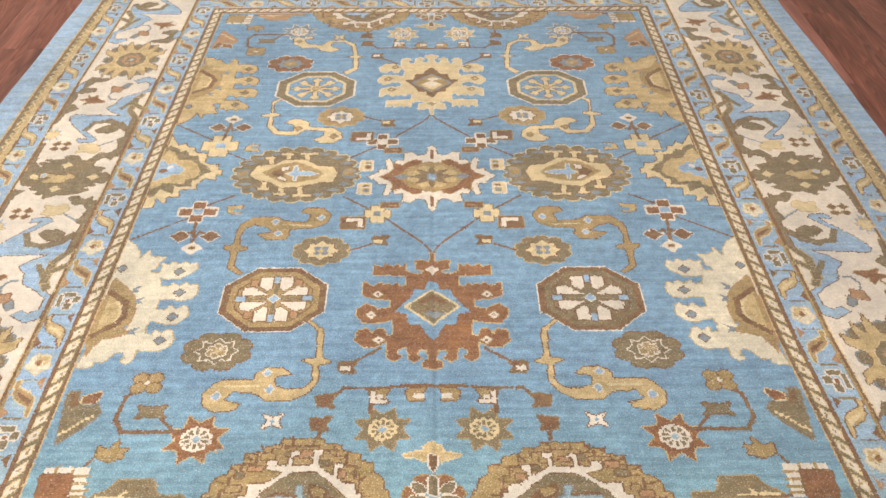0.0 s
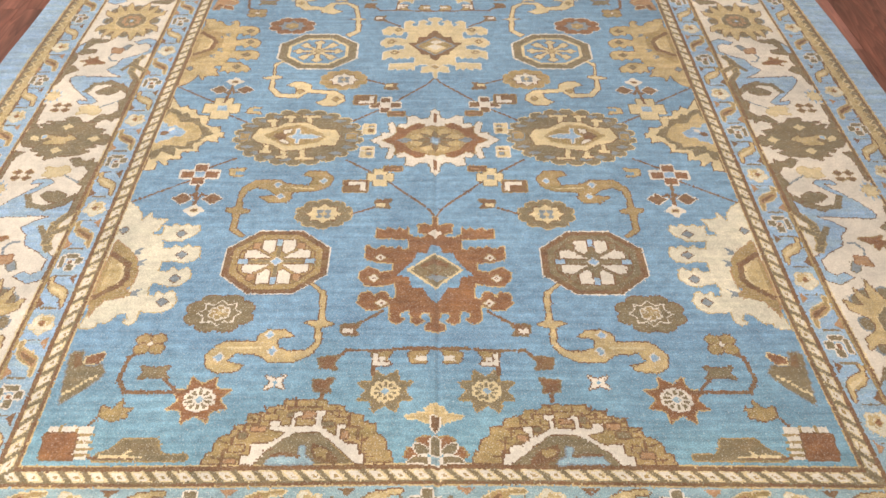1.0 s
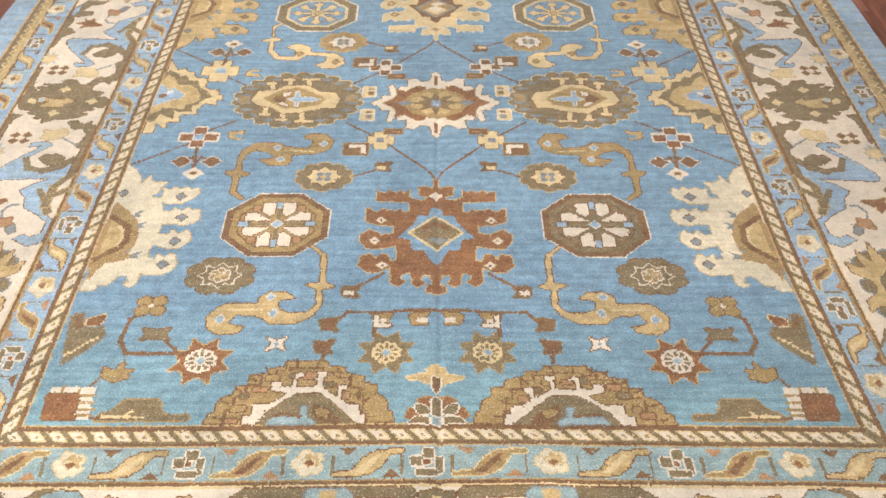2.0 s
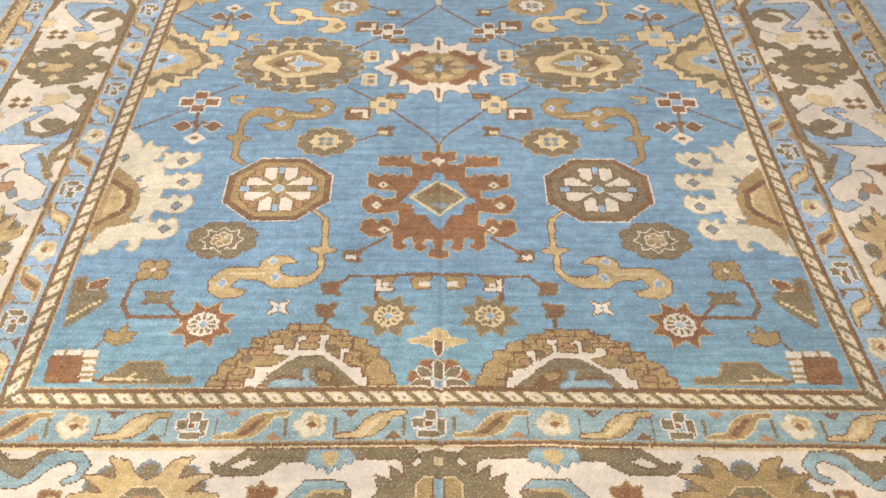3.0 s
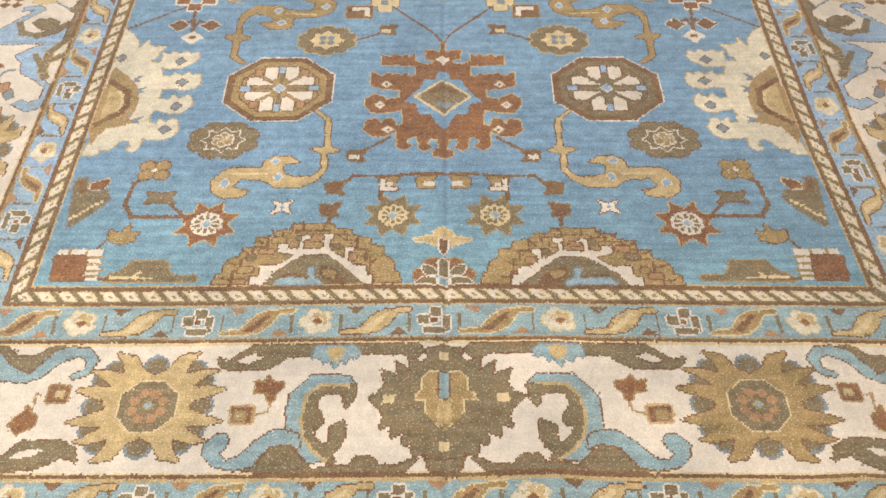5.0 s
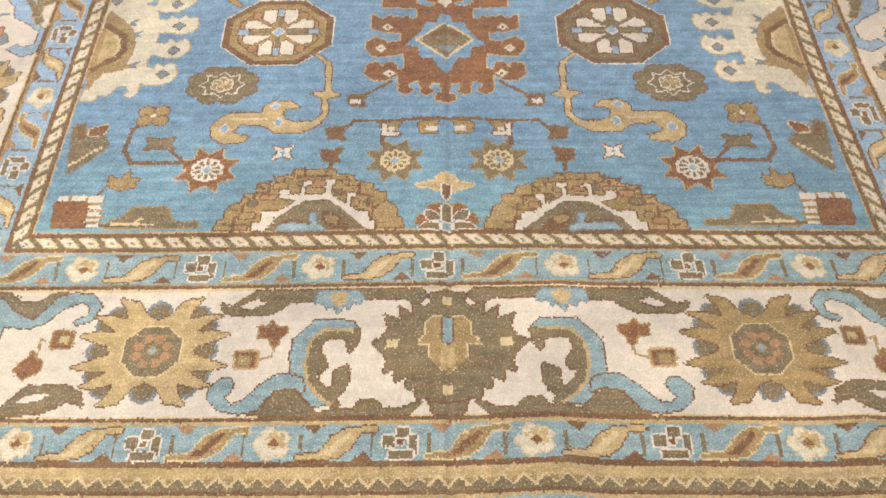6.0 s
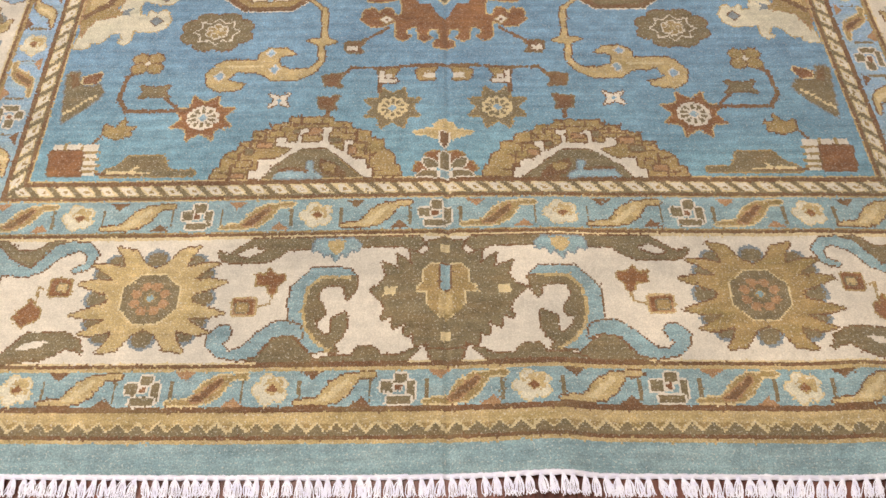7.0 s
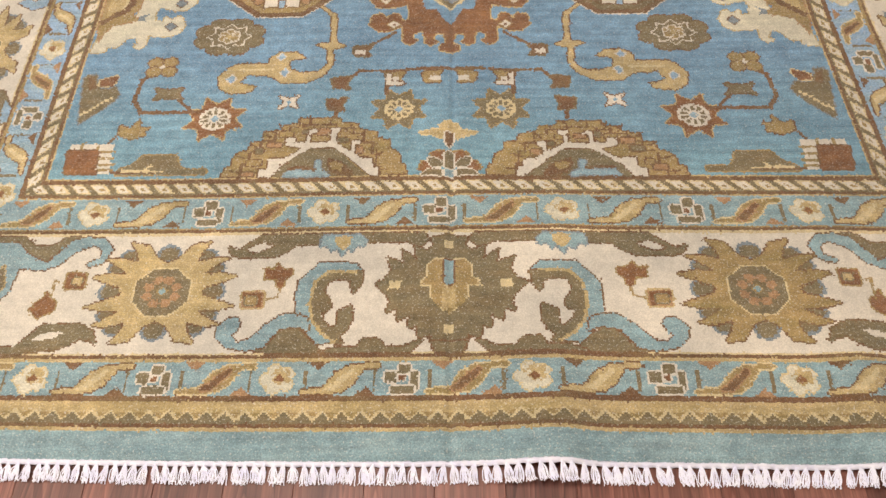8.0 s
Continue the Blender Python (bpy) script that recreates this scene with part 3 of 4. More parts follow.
SIDE_STEP = mm(-894, 256, -883, 232, -853, 181, -831, 198, -823, 175, -796, 169, -790, 141, -748, 135, -743, 108, -748, 87, -729, 71, -699, 74, -693, 44, -678, 39, -677, 8, -696, 13,
               -690, -17, -731, -9, -746, -37, -743, -65, -796, -68, -788, -105, -828, -107, -822, -135, -835, -138, -859, -114, -857, -156, -882, -161, -893, -161, -894, -46)


def side_palmette(T):
    who = motif("half_palmette", -1, "gold stepped half palmette on the guard stripe")
    fill(who, PALE, turned(T, SIDE_STEP), BROWN)
    fill(who, OLIVE, turned(T, mm(-894, 164, -884, 181, -855, 164, -841, 142, -824, 153, -804, 120, -776, 119, -765, 82, -740, 65, -714, 29, -742, 13, -749, -12, -768, -19, -765, -49, -818, -48, -815, -87, -839, -73, -860, -63, -869, -97, -881, -106, -894, -85)))
    fill(who, GOLD, turned(T, mm(-894, 120, -881, 153, -859, 140, -837, 98, -795, 93, -769, 71, -750, 26, -760, 1, -792, -15, -792, -35, -862, -29, -864, -44, -886, -63, -894, -55)))
    fill(who, SKY, turned(T, mm(-893, 99, -878, 88, -871, 72, -844, 75, -821, 56, -805, 43, -813, 19, -845, 14, -854, -1, -876, -8, -888, -21, -894, -6)), PALE, 1, True)
    fill(who, CREAM, turned(T, mm(-865, 61, -845, 66, -844, 51, -864, 43)))
    fill(who, BROWN, turned(T, mm(-886, 44, -865, 48, -857, 33, -874, 23, -887, 23)))



SC_OUT = mm(-76, -1184, -79, -1156, -92, -1149, -93, -1127, -116, -1110, -117, -1089, -146, -1084, -150, -1066, -191, -1057, -197, -1042, -233, -1039, -237, -1027, -274, -1024, -296, -1027, -338, -1024, -340, -1040,
            -376, -1043, -378, -1056, -420, -1062, -420, -1086, -425, -1087, -445, -1087, -451, -1109, -475, -1118, -486, -1136, -485, -1151, -500, -1157, -505, -1184)
SC_ARCH = mm(-142, -1184, -146, -1162, -156, -1160, -159, -1140, -182, -1137, -200, -1126, -203, -1103, -189, -1101, -190, -1089, -208, -1089, -209, -1120, -243, -1098, -248, -1092, -248, -1072, -237, -1066, -241, -1057,
             -260, -1057, -256, -1092, -305, -1094, -306, -1071, -291, -1065, -295, -1058, -312, -1059, -313, -1089, -339, -1094, -343, -1080, -365, -1080, -362, -1100, -326, -1108, -345, -1125, -365, -1136, -398, -1133,
             -396, -1161, -415, -1163, -417, -1184, -387, -1184, -367, -1153, -328, -1123, -304, -1109, -246, -1109, -208, -1140, -170, -1176, -157, -1184)


def scallop_palmette(T, tone, rng):
    who = motif("scalloped_half_palmette", -1, "olive stepped half palmette with an ivory arch")
    fill(who, tone, turned(T, SC_OUT), BROWN)
    bow = lambda k, f: (-0.303 - 0.203 * k * math.cos(math.pi * f), -1.186 + 0.178 * k * math.sin(math.pi * f))
    for i in range(13):        # joints between the outer blocks
        f = (i + 0.5 + rng.uniform(-0.2, 0.2)) / 13
        stroke(who, BROWN, turned(T, [bow(0.9, f), bow(0.79, f)]), 0.0045)
        (x0, y0), (x1, y1) = bow(0.79, f - 0.036), bow(0.79, f + 0.036)
        stroke(who, BROWN, turned(T, [(x0, y0), (x1, y0), (x1, y1)]), 0.0055)
    for i in range(12):        # broken scroll work under them
        f = (i + 0.5 + rng.uniform(-0.3, 0.3)) / 12
        x, y = bow(0.69 + rng.uniform(-0.05, 0.03), f)
        fill(who, (COPPER, tone, OLIVE)[i % 3], turned(T, rect(x, y, rng.uniform(0.008, 0.017), rng.uniform(0.005, 0.008))), BROWN)
    fill(who, CREAM, turned(T, SC_ARCH), BROWN, 1, True)
    fill(who, OLIVE, turned(T, mm(-159, -1184, -175, -1177, -212, -1142, -246, -1110, -303, -1110, -328, -1124, -365, -1154, -385, -1184)))
    fill(who, BROWN, turned(T, mm(-201, -1170, -225, -1148, -259, -1134, -264, -1148, -255, -1170, -234, -1184, -198, -1184)))
    fill(who, TAN, turned(T, mm(-224, -1151, -247, -1145, -257, -1149, -249, -1165, -227, -1168)), BROWN)
    fill(who, SKY, turned(T, mm(-278, -1140, -290, -1140, -287, -1166, -348, -1165, -362, -1183, -253, -1184, -261, -1173, -274, -1166)), STEEL)
    stroke(who, BROWN, turned(T, mm(-290, -1164, -323, -1159, -348, -1161)), 0.008)


def corner_piece(T, far):
    who = motif("corner_block", -1, "rust corner block with ivory checks")
    fill(who, CREAM, turned(T, mm(-864, -1082, -766, -1082, -760, -1169, -861, -1169)))
    for path in (mm(-838, -1082, -837, -1104), mm(-803, -1082, -799, -1104), mm(-799, -1105, -761, -1106), mm(-796, -1124, -759, -1124), mm(-794, -1141, -757, -1141), mm(-793, -1156, -758, -1156)):
        stroke(who, TAN, turned(T, path), 0.0075)
    fill(who, TAN if far else RUST, turned(T, mm(-868, -1102, -799, -1102, -790, -1169, -861, -1169)), BROWN)
    who = motif("foot_leaf", -1)
    fill(who, COPPER if far else OLIVE, turned(T, mm(-755, -1169, -741, -1156, -713, -1142, -691, -1115, -616, -1115, -600, -1154, -543, -1157, -541, -1170)), TAN)
    stroke(who, BROWN, turned(T, mm(-759, -1163, -660, -1164)), 0.006)
    stroke(who, PALE, turned(T, mm(-732, -1160, -640, -1161)), 0.0055)
    stroke(who, PALE, turned(T, mm(-685, -1159, -671, -1146)), 0.0045)
    who = motif("corner_leaf", -1, "olive serrated leaf")
    fill(who, COPPER if far else OLIVE, turned(T, mm(-889, -876, -879, -863, -852, -863, -849, -883, -838, -908, -817, -908, -801, -901, -783, -929, -789, -948, -813, -977, -840, -1006, -868, -1030)), STEEL)
    fill(who, BROWN, turned(T, mm(-875, -876, -861, -872, -846, -908, -863, -917)))
    for i in range(8):
        x, y = -0.863 + i * 0.0081, -0.994 + i * 0.0077
        fill(who, PALE, turned(T, rect(x, y, 0.0042, 0.0035)))
    fill(who, RUST, turned(T, mm(-843, -906, -844, -883, -820, -876, -801, -869, -804, -894, -817, -906)), PALE)


def far_stem(T):
    who = motif("curled_stem", -1)
    stroke(who, BROWN, turned(T, mm(-705, -858, -741, -886, -748, -951, -724, -988, -629, -988, -586, -986)), 0.011)
    stroke(who, BROWN, turned(T, mm(-640, -950, -606, -985)), 0.009)
    petal_cross(T, -0.700, -0.843, TAN)
    who = motif("stem_leaf", -1)
    fill(who, OLIVE, turned(T, mm(-705, -912, -670, -918, -634, -910, -645, -930, -632, -948, -670, -944, -706, -950, -694, -930)), BROWN)
    who = motif("flying_leaf", -1)
    fill(who, TAN, turned(T, mm(-765, -1055, -766, -1025, -741, -1036, -722, -1012, -718, -1032, -690, -1034, -705, -1046, -695, -1056, -733, -1068)), BROWN)
    who = motif("leaf_stem", -1)
    stroke(who, BROWN, turned(T, mm(-765, -1055, -778, -1078)), 0.008)


def stalk(T):
    who = motif("flower_stalk", -1)
    stroke(who, BROWN, turned(T, mm(-713, -215, -702, -330)), 0.01)
    stroke(who, BROWN, turned(T, mm(-745, -290, -715, -272, -702, -300, -690, -272, -656, -292)), 0.009)
    for x, y, a in ((-0.744, -0.292, BROWN), (-0.656, -0.293, BROWN), (-0.700, -0.345, CREAM)):
        who = motif("stalk_flower", -1)
        fill(who, a, turned(T, diamond(x, y, 0.03, 0.025)), CREAM)
        if a == CREAM:
            fill(who, BROWN, turned(T, rect(x, y, 0.01, 0.006)), PALE)


def lower_sprays(T, rng):
    """Small leaves and stems between the pole medallion and the scalloped palmettes."""
    for path in (mm(-251, -906, -215, -866, -130, -870, -75, -862, 0, -862), mm(-150, -872, -148, -940), mm(-205, -790, -135, -740), mm(-265, -978, -262, -1020)):
        who = motif("angular_stem", -1)
        stroke(who, BROWN, turned(T, path), 0.009)
    bud(T, -0.256, -0.906, BROWN, BROWN)
    bud(T, -0.128, -0.892, TAN, CREAM)
    bud(T, -0.04, -0.89, TAN, CREAM, -1)
    bud(T, -0.212, -0.801, BROWN, CREAM)
    bud(T, -0.263, -0.974, BROWN, BROWN)
    who = motif("bracket_leaf", -1)
    fill(who, CREAM, turned(T, mm(-151, -878, -140, -878, -140, -905, -110, -905, -110, -915, -151, -915)), BROWN)


def upper_sprays(T):
    bud(T, -0.604, -0.168, GOLD, BLUE, -1)
    who = motif("hooked_box", -1)
    fill(who, BROWN, turned(T, rect(-0.239, -0.233, 0.036, 0.026)), TAN)
    fill(who, CREAM, turned(T, [(-0.262, -0.212), (-0.21, -0.212), (-0.207, -0.254), (-0.222, -0.254), (-0.224, -0.226), (-0.262, -0.226)]))
    bud(T, -0.151, -0.315, BROWN, PALE)
    who = motif("dash_leaf", -1)
    fill(who, BROWN, turned(T, rect(-0.128, -0.148, 0.028, 0.013)), TAN)
    fill(who, COPPER, turned(T, rect(-0.122, -0.15, 0.012, 0.005)))
    for y in (0.075, -0.052):
        who = motif("square_bud", -1)
        fill(who, PALE, turned(T, rect(-0.215, y, 0.021, 0.016)), CREAM)
        fill(who, (BROWN, STEEL)[y > 0], turned(T, rect(-0.208, y - 0.002, 0.008, 0.008)), TAN)


def lattice(T):
    for path in (mm(0, -392, 0, -372, -22, -335, -138, -215), mm(-190, -170, -275, -105), mm(-620, -98, -700, -150), mm(-735, -205, -895, -312),
                 mm(-270, -372, -180, -332)):
        who = motif("lattice_line", -1)
        stroke(who, BROWN, turned(T, path), 0.0075)


def fan():
    for sy in (1, -1):
        who = motif("fan_sprig", -1, "gold winged bud over a brown and olive fan")
        for sx in (1, -1):
            T = flip(sx, sy)
            fill(who, RUST, turned(T, mm(-43, -1123, -27, -1114, -6, -1114, -14, -1149, -33, -1136)), TAN)
            fill(who, RUST, turned(T, mm(-68, -1166, -60, -1145, -43, -1146, -40, -1162, -57, -1171)), TAN)
            fill(who, OLIVE, turned(T, mm(-49, -1136, -33, -1133, -14, -1149, -15, -1160, -39, -1160)), CREAM, 1, True)
            fill(who, OLIVE, turned(T, mm(-59, -1178, -48, -1168, -32, -1166, -15, -1167, -15, -1184, -61, -1183)), CREAM, 1, True)
        T = flip(1, sy)
        fill(who, OLIVE, turned(T, mm(-9, -1119, 0, -1114, 9, -1119, 9, -1162, -8, -1162)), CREAM, 1, True)
        fill(who, SKY, turned(T, mm(-8, -1167, 9, -1167, 9, -1184, -8, -1184)), CREAM, 1, True)
        fill(who, GOLD, turned(T, mm(-70, -1061, -40, -1054, -23, -1053, -18, -1036, 0, -1025, 18, -1037, 21, -1055, 63, -1061, 57, -1067, 36, -1072, 11, -1082, -12, -1081, -40, -1069, -62, -1069)), PALE, 1, True)
        fill(who, BROWN, turned(T, mm(-8, -1060, 8, -1059, 9, -1087, 0, -1106, -9, -1090)), CREAM, 1, True)


rng = random.Random(5)
fan()
for sx in (1, -1):
    for sy in (1, -1):
        lattice(flip(sx, sy))
for sx in (1, -1):
    side_palmette(flip(sx, 1))
    big_oval(flip(sx, 1))
    for sy in (1, -1):
        T = flip(sx, sy)
        near = sy > 0
        octagon(T, ((BROWN, TAN if sx > 0 else OLIVE, TAN if sx > 0 else OLIVE, CREAM, "brown octagon with eight ivory petals") if near
                    else (OLIVE, OLIVE, PALE, BLUE, "olive octagon with eight blue petals")))
        hooks(T, GOLD if near else PALE, TAN if near else PALE, not near)
        comb_palmette(T, IVORY if near else GOLD, TAN, STEEL if near else OLIVE)
        rosette("small_rosette", T, -0.322, -0.36, 0.088, 0.067, 10, OLIVE if near else TAN, GOLD, PALE if near else CREAM, STEEL)
        rosette("olive_rosette" if near else "rust_rosette", T, -0.55, -0.742, 0.094, 0.068, 8, OLIVE if near else RUST, BROWN if near else CREAM, OLIVE if near else STEEL, OLIVE if near else TAN)
        daisy(T, -0.546, -1.01, 0.068, RUST if near else STEEL, GOLD if near else CREAM)
        daisy(T, -0.117, -0.99, 0.063, OLIVE if near else GOLD, TAN if near else CREAM)
        saltire(T, -0.377, -0.962, CREAM if near else PALE)
        checker(T, -0.716, -0.178, RUST, SKY, 0.019) if near else block_flower(T, -0.716, -0.178, PALE, SKY, 0.03)
        block_flower(T, -0.167, -0.19, PALE, STEEL) if near else checker(T, -0.168, -0.2, BROWN, CREAM, 0.017)
        stalk(T), upper_sprays(T), lower_sprays(T, rng), far_stem(T)
        # one of the pair is woven a little taller and narrower
        scallop_palmette((lambda x, y: flip(sx, sy)(-0.511 + (x + 0.506) * 0.977, -1.186 + (y + 1.186) * 1.09)) if sx > 0 else T, TAN, rng)
        corner_piece(T, not near)
pole_medallion(1, RUST, GOLD, CREAM, "rust cruciform medallion with an olive diamond")
pole_medallion(-1, PALE, CREAM, TAN, "pale gold cruciform medallion with a grey diamond")
centre_star()


# ---- borders: drawn for the near end, u along it, q outwards; laid round all four sides ----
def along(side, sgn, anchor=None):
    """side 0 near, 1 far, 2 left, 3 right; sgn mirrors u. The long sides are stretched between their flowers, or keep shape round an anchor."""
    def T(u, y):
        q = -y
        if side > 1:
            grow = lambda a: a * 1.333 if abs(a) < 0.585 else math.copysign(0.78 + (abs(a) - 0.585) * 1.16, a)
            u = grow(u) if anchor is None else grow(anchor) + (u - anchor)
            u *= sgn
            return (-(q - SIDE), u) if side == 2 else (q - SIDE, u)
        return (u * sgn, -q) if side == 0 else (u * sgn, q)
    return T


MB = BAND["main_border"]


def sunburst(T, tone):
    who = motif("sunburst_flower", MB, "gold sunburst flower with an olive octagonal heart")
    cx, cy = -0.583, -1.468
    quarter = mm(0, 68, 22, 78, 46, 112, 86, 119, 66, 92, 63, 70, 94, 79, 130, 78, 96, 57, 78, 42, 112, 44, 154, 35, 108, 17, 86, 9, 82, 0)
    pts = []
    for sx, sy in ((1, 1), (1, -1), (-1, -1), (-1, 1)):
        arc = [(cx + sx * x, cy + sy * y) for x, y in quarter]
        pts += arc if sx * sy > 0 else arc[::-1]
        for x, y, rx, ry in ((0.0, 0.09, 0.021, 0.017), (0.08, 0.084, 0.018, 0.013), (0.1, 0.054, 0.019, 0.012), (0.105, 0.0, 0.021, 0.019)):
            fill(who, STEEL, turned(T, ring(cx + sx * x, cy + sy * y, rx + 0.006, ry + 0.006, 10)))
            fill(who, OLIVE, turned(T, ring(cx + sx * x, cy + sy * y, rx, ry, 10)))
    fill(who, tone, turned(T, pts), BROWN, 1, True)
    fill(who, OLIVE, turned(T, ring(cx, cy, 0.062, 0.058, 8, math.pi / 8)), PALE, 1, True)
    for i in range(8):
        a = (i + 0.5) * math.pi / 4
        fill(who, COPPER, turned(T, ring(cx + 0.031 * math.cos(a), cy + 0.029 * math.sin(a), 0.0115, 0.0105, 6)))
    fill(who, SKY, turned(T, diamond(cx, cy, 0.009, 0.009)), TAN)


PALM = mm(0, -1333, -14, -1343, -34, -1343, -33, -1365, -45, -1378, -71, -1365, -65, -1401, -97, -1373, -91, -1409, -127, -1393, -117, -1425, -129, -1444, -151, -1457,
          -127, -1479, -118, -1498, -125, -1522, -101, -1513, -103, -1542, -77, -1528, -79, -1557, -60, -1550, -59, -1579, -37, -1572, -30, -1603, 0, -1607)


def border_palmette(side):
    who = motif("serrated_palmette", MB, "olive serrated palmette with a gold and blue heart")
    for sgn in (1, -1):
        fill(who, OLIVE, turned(along(side, sgn, 0.0), PALM), BROWN, 1, True)
    for sgn in (1, -1):
        T = along(side, sgn, 0.0)
        fill(who, OLIVE, turned(T, PALM))
        fill(who, TAN, turned(T, mm(0, -1400, -28, -1400, -42, -1412, -44, -1440, -58, -1458, -36, -1458, -34, -1488, -14, -1512, 0, -1520)), PALE)
        fill(who, TAN, turned(T, mm(0, -1400, -28, -1400, -42, -1412, -40, -1440, -30, -1450, -30, -1500, 0, -1525)))
        fill(who, PALE, turned(T, rect(-0.108, -1.458, 0.011, 0.009)))
    T = along(side, 1, 0.0)
    fill(who, SKY, turned(T, rect(0, -1.428, 0.009, 0.026)), BROWN)
    for y in (-1.362, -1.556):
        fill(who, PALE, turned(T, rect(0, y, 0.01, 0.009)))
    fill(who, OLIVE, turned(T, mm(-34, -1586, 34, -1586, 26, -1606, -26, -1606)), BROWN)
    fill(who, GOLD, turned(T, rect(0, -1.49, 0.012, 0.022)))


def border_scrolls(side, sgn):
    T = along(side, sgn)
    who = motif("border_scroll", MB, "brown and blue hooked leaf scroll")
    fill(who, OLIVE, turned(T, mm(-464, -1362, -450, -1386, -408, -1391, -360, -1390, -334, -1375, -318, -1361, -238, -1358, -182, -1357, -85, -1357, -60, -1372, -40, -1350, -50, -1334,
                                  -388, -1332, -407, -1346, -439, -1370)), BROWN, 1, True)
    fill(who, CREAM, turned(T, mm(-424, -1371, -392, -1354, -366, -1362, -400, -1376)), BROWN, 1, True)
    fill(who, SKY, turned(T, mm(-266, -1338, -183, -1338, -170, -1352, -178, -1368, -190, -1362, -200, -1378, -210, -1370, -221, -1392, -232, -1370, -244, -1378, -252, -1362, -268, -1366)), STEEL)
    fill(who, GOLD, turned(T, mm(-240, -1344, -222, -1336, -200, -1344, -204, -1360, -221, -1376, -236, -1360)))
    T = along(side, sgn) if sgn > 0 else (lambda u, y: along(side, sgn)(u + 0.02, y - 0.003))      # the weaver set this side's hook closer in
    who = motif("border_hook", MB, "blue and brown hooked leaf")
    fill(who, SKY, turned(T, mm(-287, -1536, -306, -1518, -308, -1475, -304, -1447, -284, -1425, -266, -1405, -192, -1406, -175, -1424, -177, -1441, -191, -1430, -249, -1428, -271, -1450, -277, -1480, -281, -1497, -274, -1513, -268, -1539, -248, -1565, -224, -1586, -257, -1588, -281, -1565)), BROWN, 1, True)
    fill(who, OLIVE, turned(T, mm(-191, -1426, -175, -1428, -177, -1455, -192, -1479, -198, -1460, -196, -1452, -214, -1443, -243, -1448, -253, -1468, -236, -1498, -237, -1513, -254, -1519, -250, -1534, -232, -1553, -222, -1549, -220, -1516, -193, -1504, -191, -1535, -200, -1561, -214, -1572, -206, -1587, -221, -1589, -248, -1565, -268, -1539, -277, -1502, -275, -1477, -269, -1450, -249, -1431)), BROWN, 1, True)
    stroke(who, GOLD, turned(T, mm(-192, -1425, -248, -1426, -271, -1449, -277, -1480, -278, -1502, -270, -1538, -250, -1565, -224, -1585)), 0.007)
    who = motif("border_tail", MB, "blue curling tail with a brown shadow")
    fill(who, OLIVE, turned(T, mm(-381, -1602, -356, -1595, -328, -1556, -301, -1552, -262, -1588, -250, -1606, -355, -1606)), BROWN, 1, True)
    fill(who, SKY, turned(T, mm(-411, -1544, -417, -1530, -437, -1529, -457, -1551, -456, -1573, -434, -1595, -394, -1603, -362, -1595, -334, -1556, -302, -1550, -275, -1560, -280, -1532, -304, -1523, -331, -1523,
                                -362, -1545, -391, -1577, -412, -1584, -428, -1570, -419, -1559)), BROWN, 1, True)
    T = along(side, sgn)
    who = motif("border_foot_leaf", MB)
    fill(who, OLIVE, turned(T, mm(-9, -1572, -40, -1572, -71, -1606, -250, -1606, -219, -1596, -177, -1597, -169, -1578, -133, -1580, -123, -1597, -91, -1598, -65, -1584)), BROWN, 1, True)
    who = motif("rust_leaf", MB)
    fill(who, RUST, turned(T, mm(-352, -1403, -360, -1419, -378, -1415, -376, -1431, -378, -1439, -354, -1443, -349, -1458, -338, -1466, -333, -1443, -321, -1431, -322, -1419, -336, -1419)), TAN)
    stroke(who, TAN, turned(T, mm(-341, -1466, -346, -1484, -372, -1490)), 0.005)
    who = motif("border_bud", MB)
    fill(who, COPPER, turned(T, rect(-0.395, -1.489, 0.022, 0.019)), GOLD)
    fill(who, RUST, turned(T, mm(-375, -1474, -418, -1474, -418, -1486, -388, -1486, -388, -1506, -375, -1506)))
    fill(who, TAN, turned(T, rect(-0.398, -1.491, 0.01, 0.009)), OLIVE)


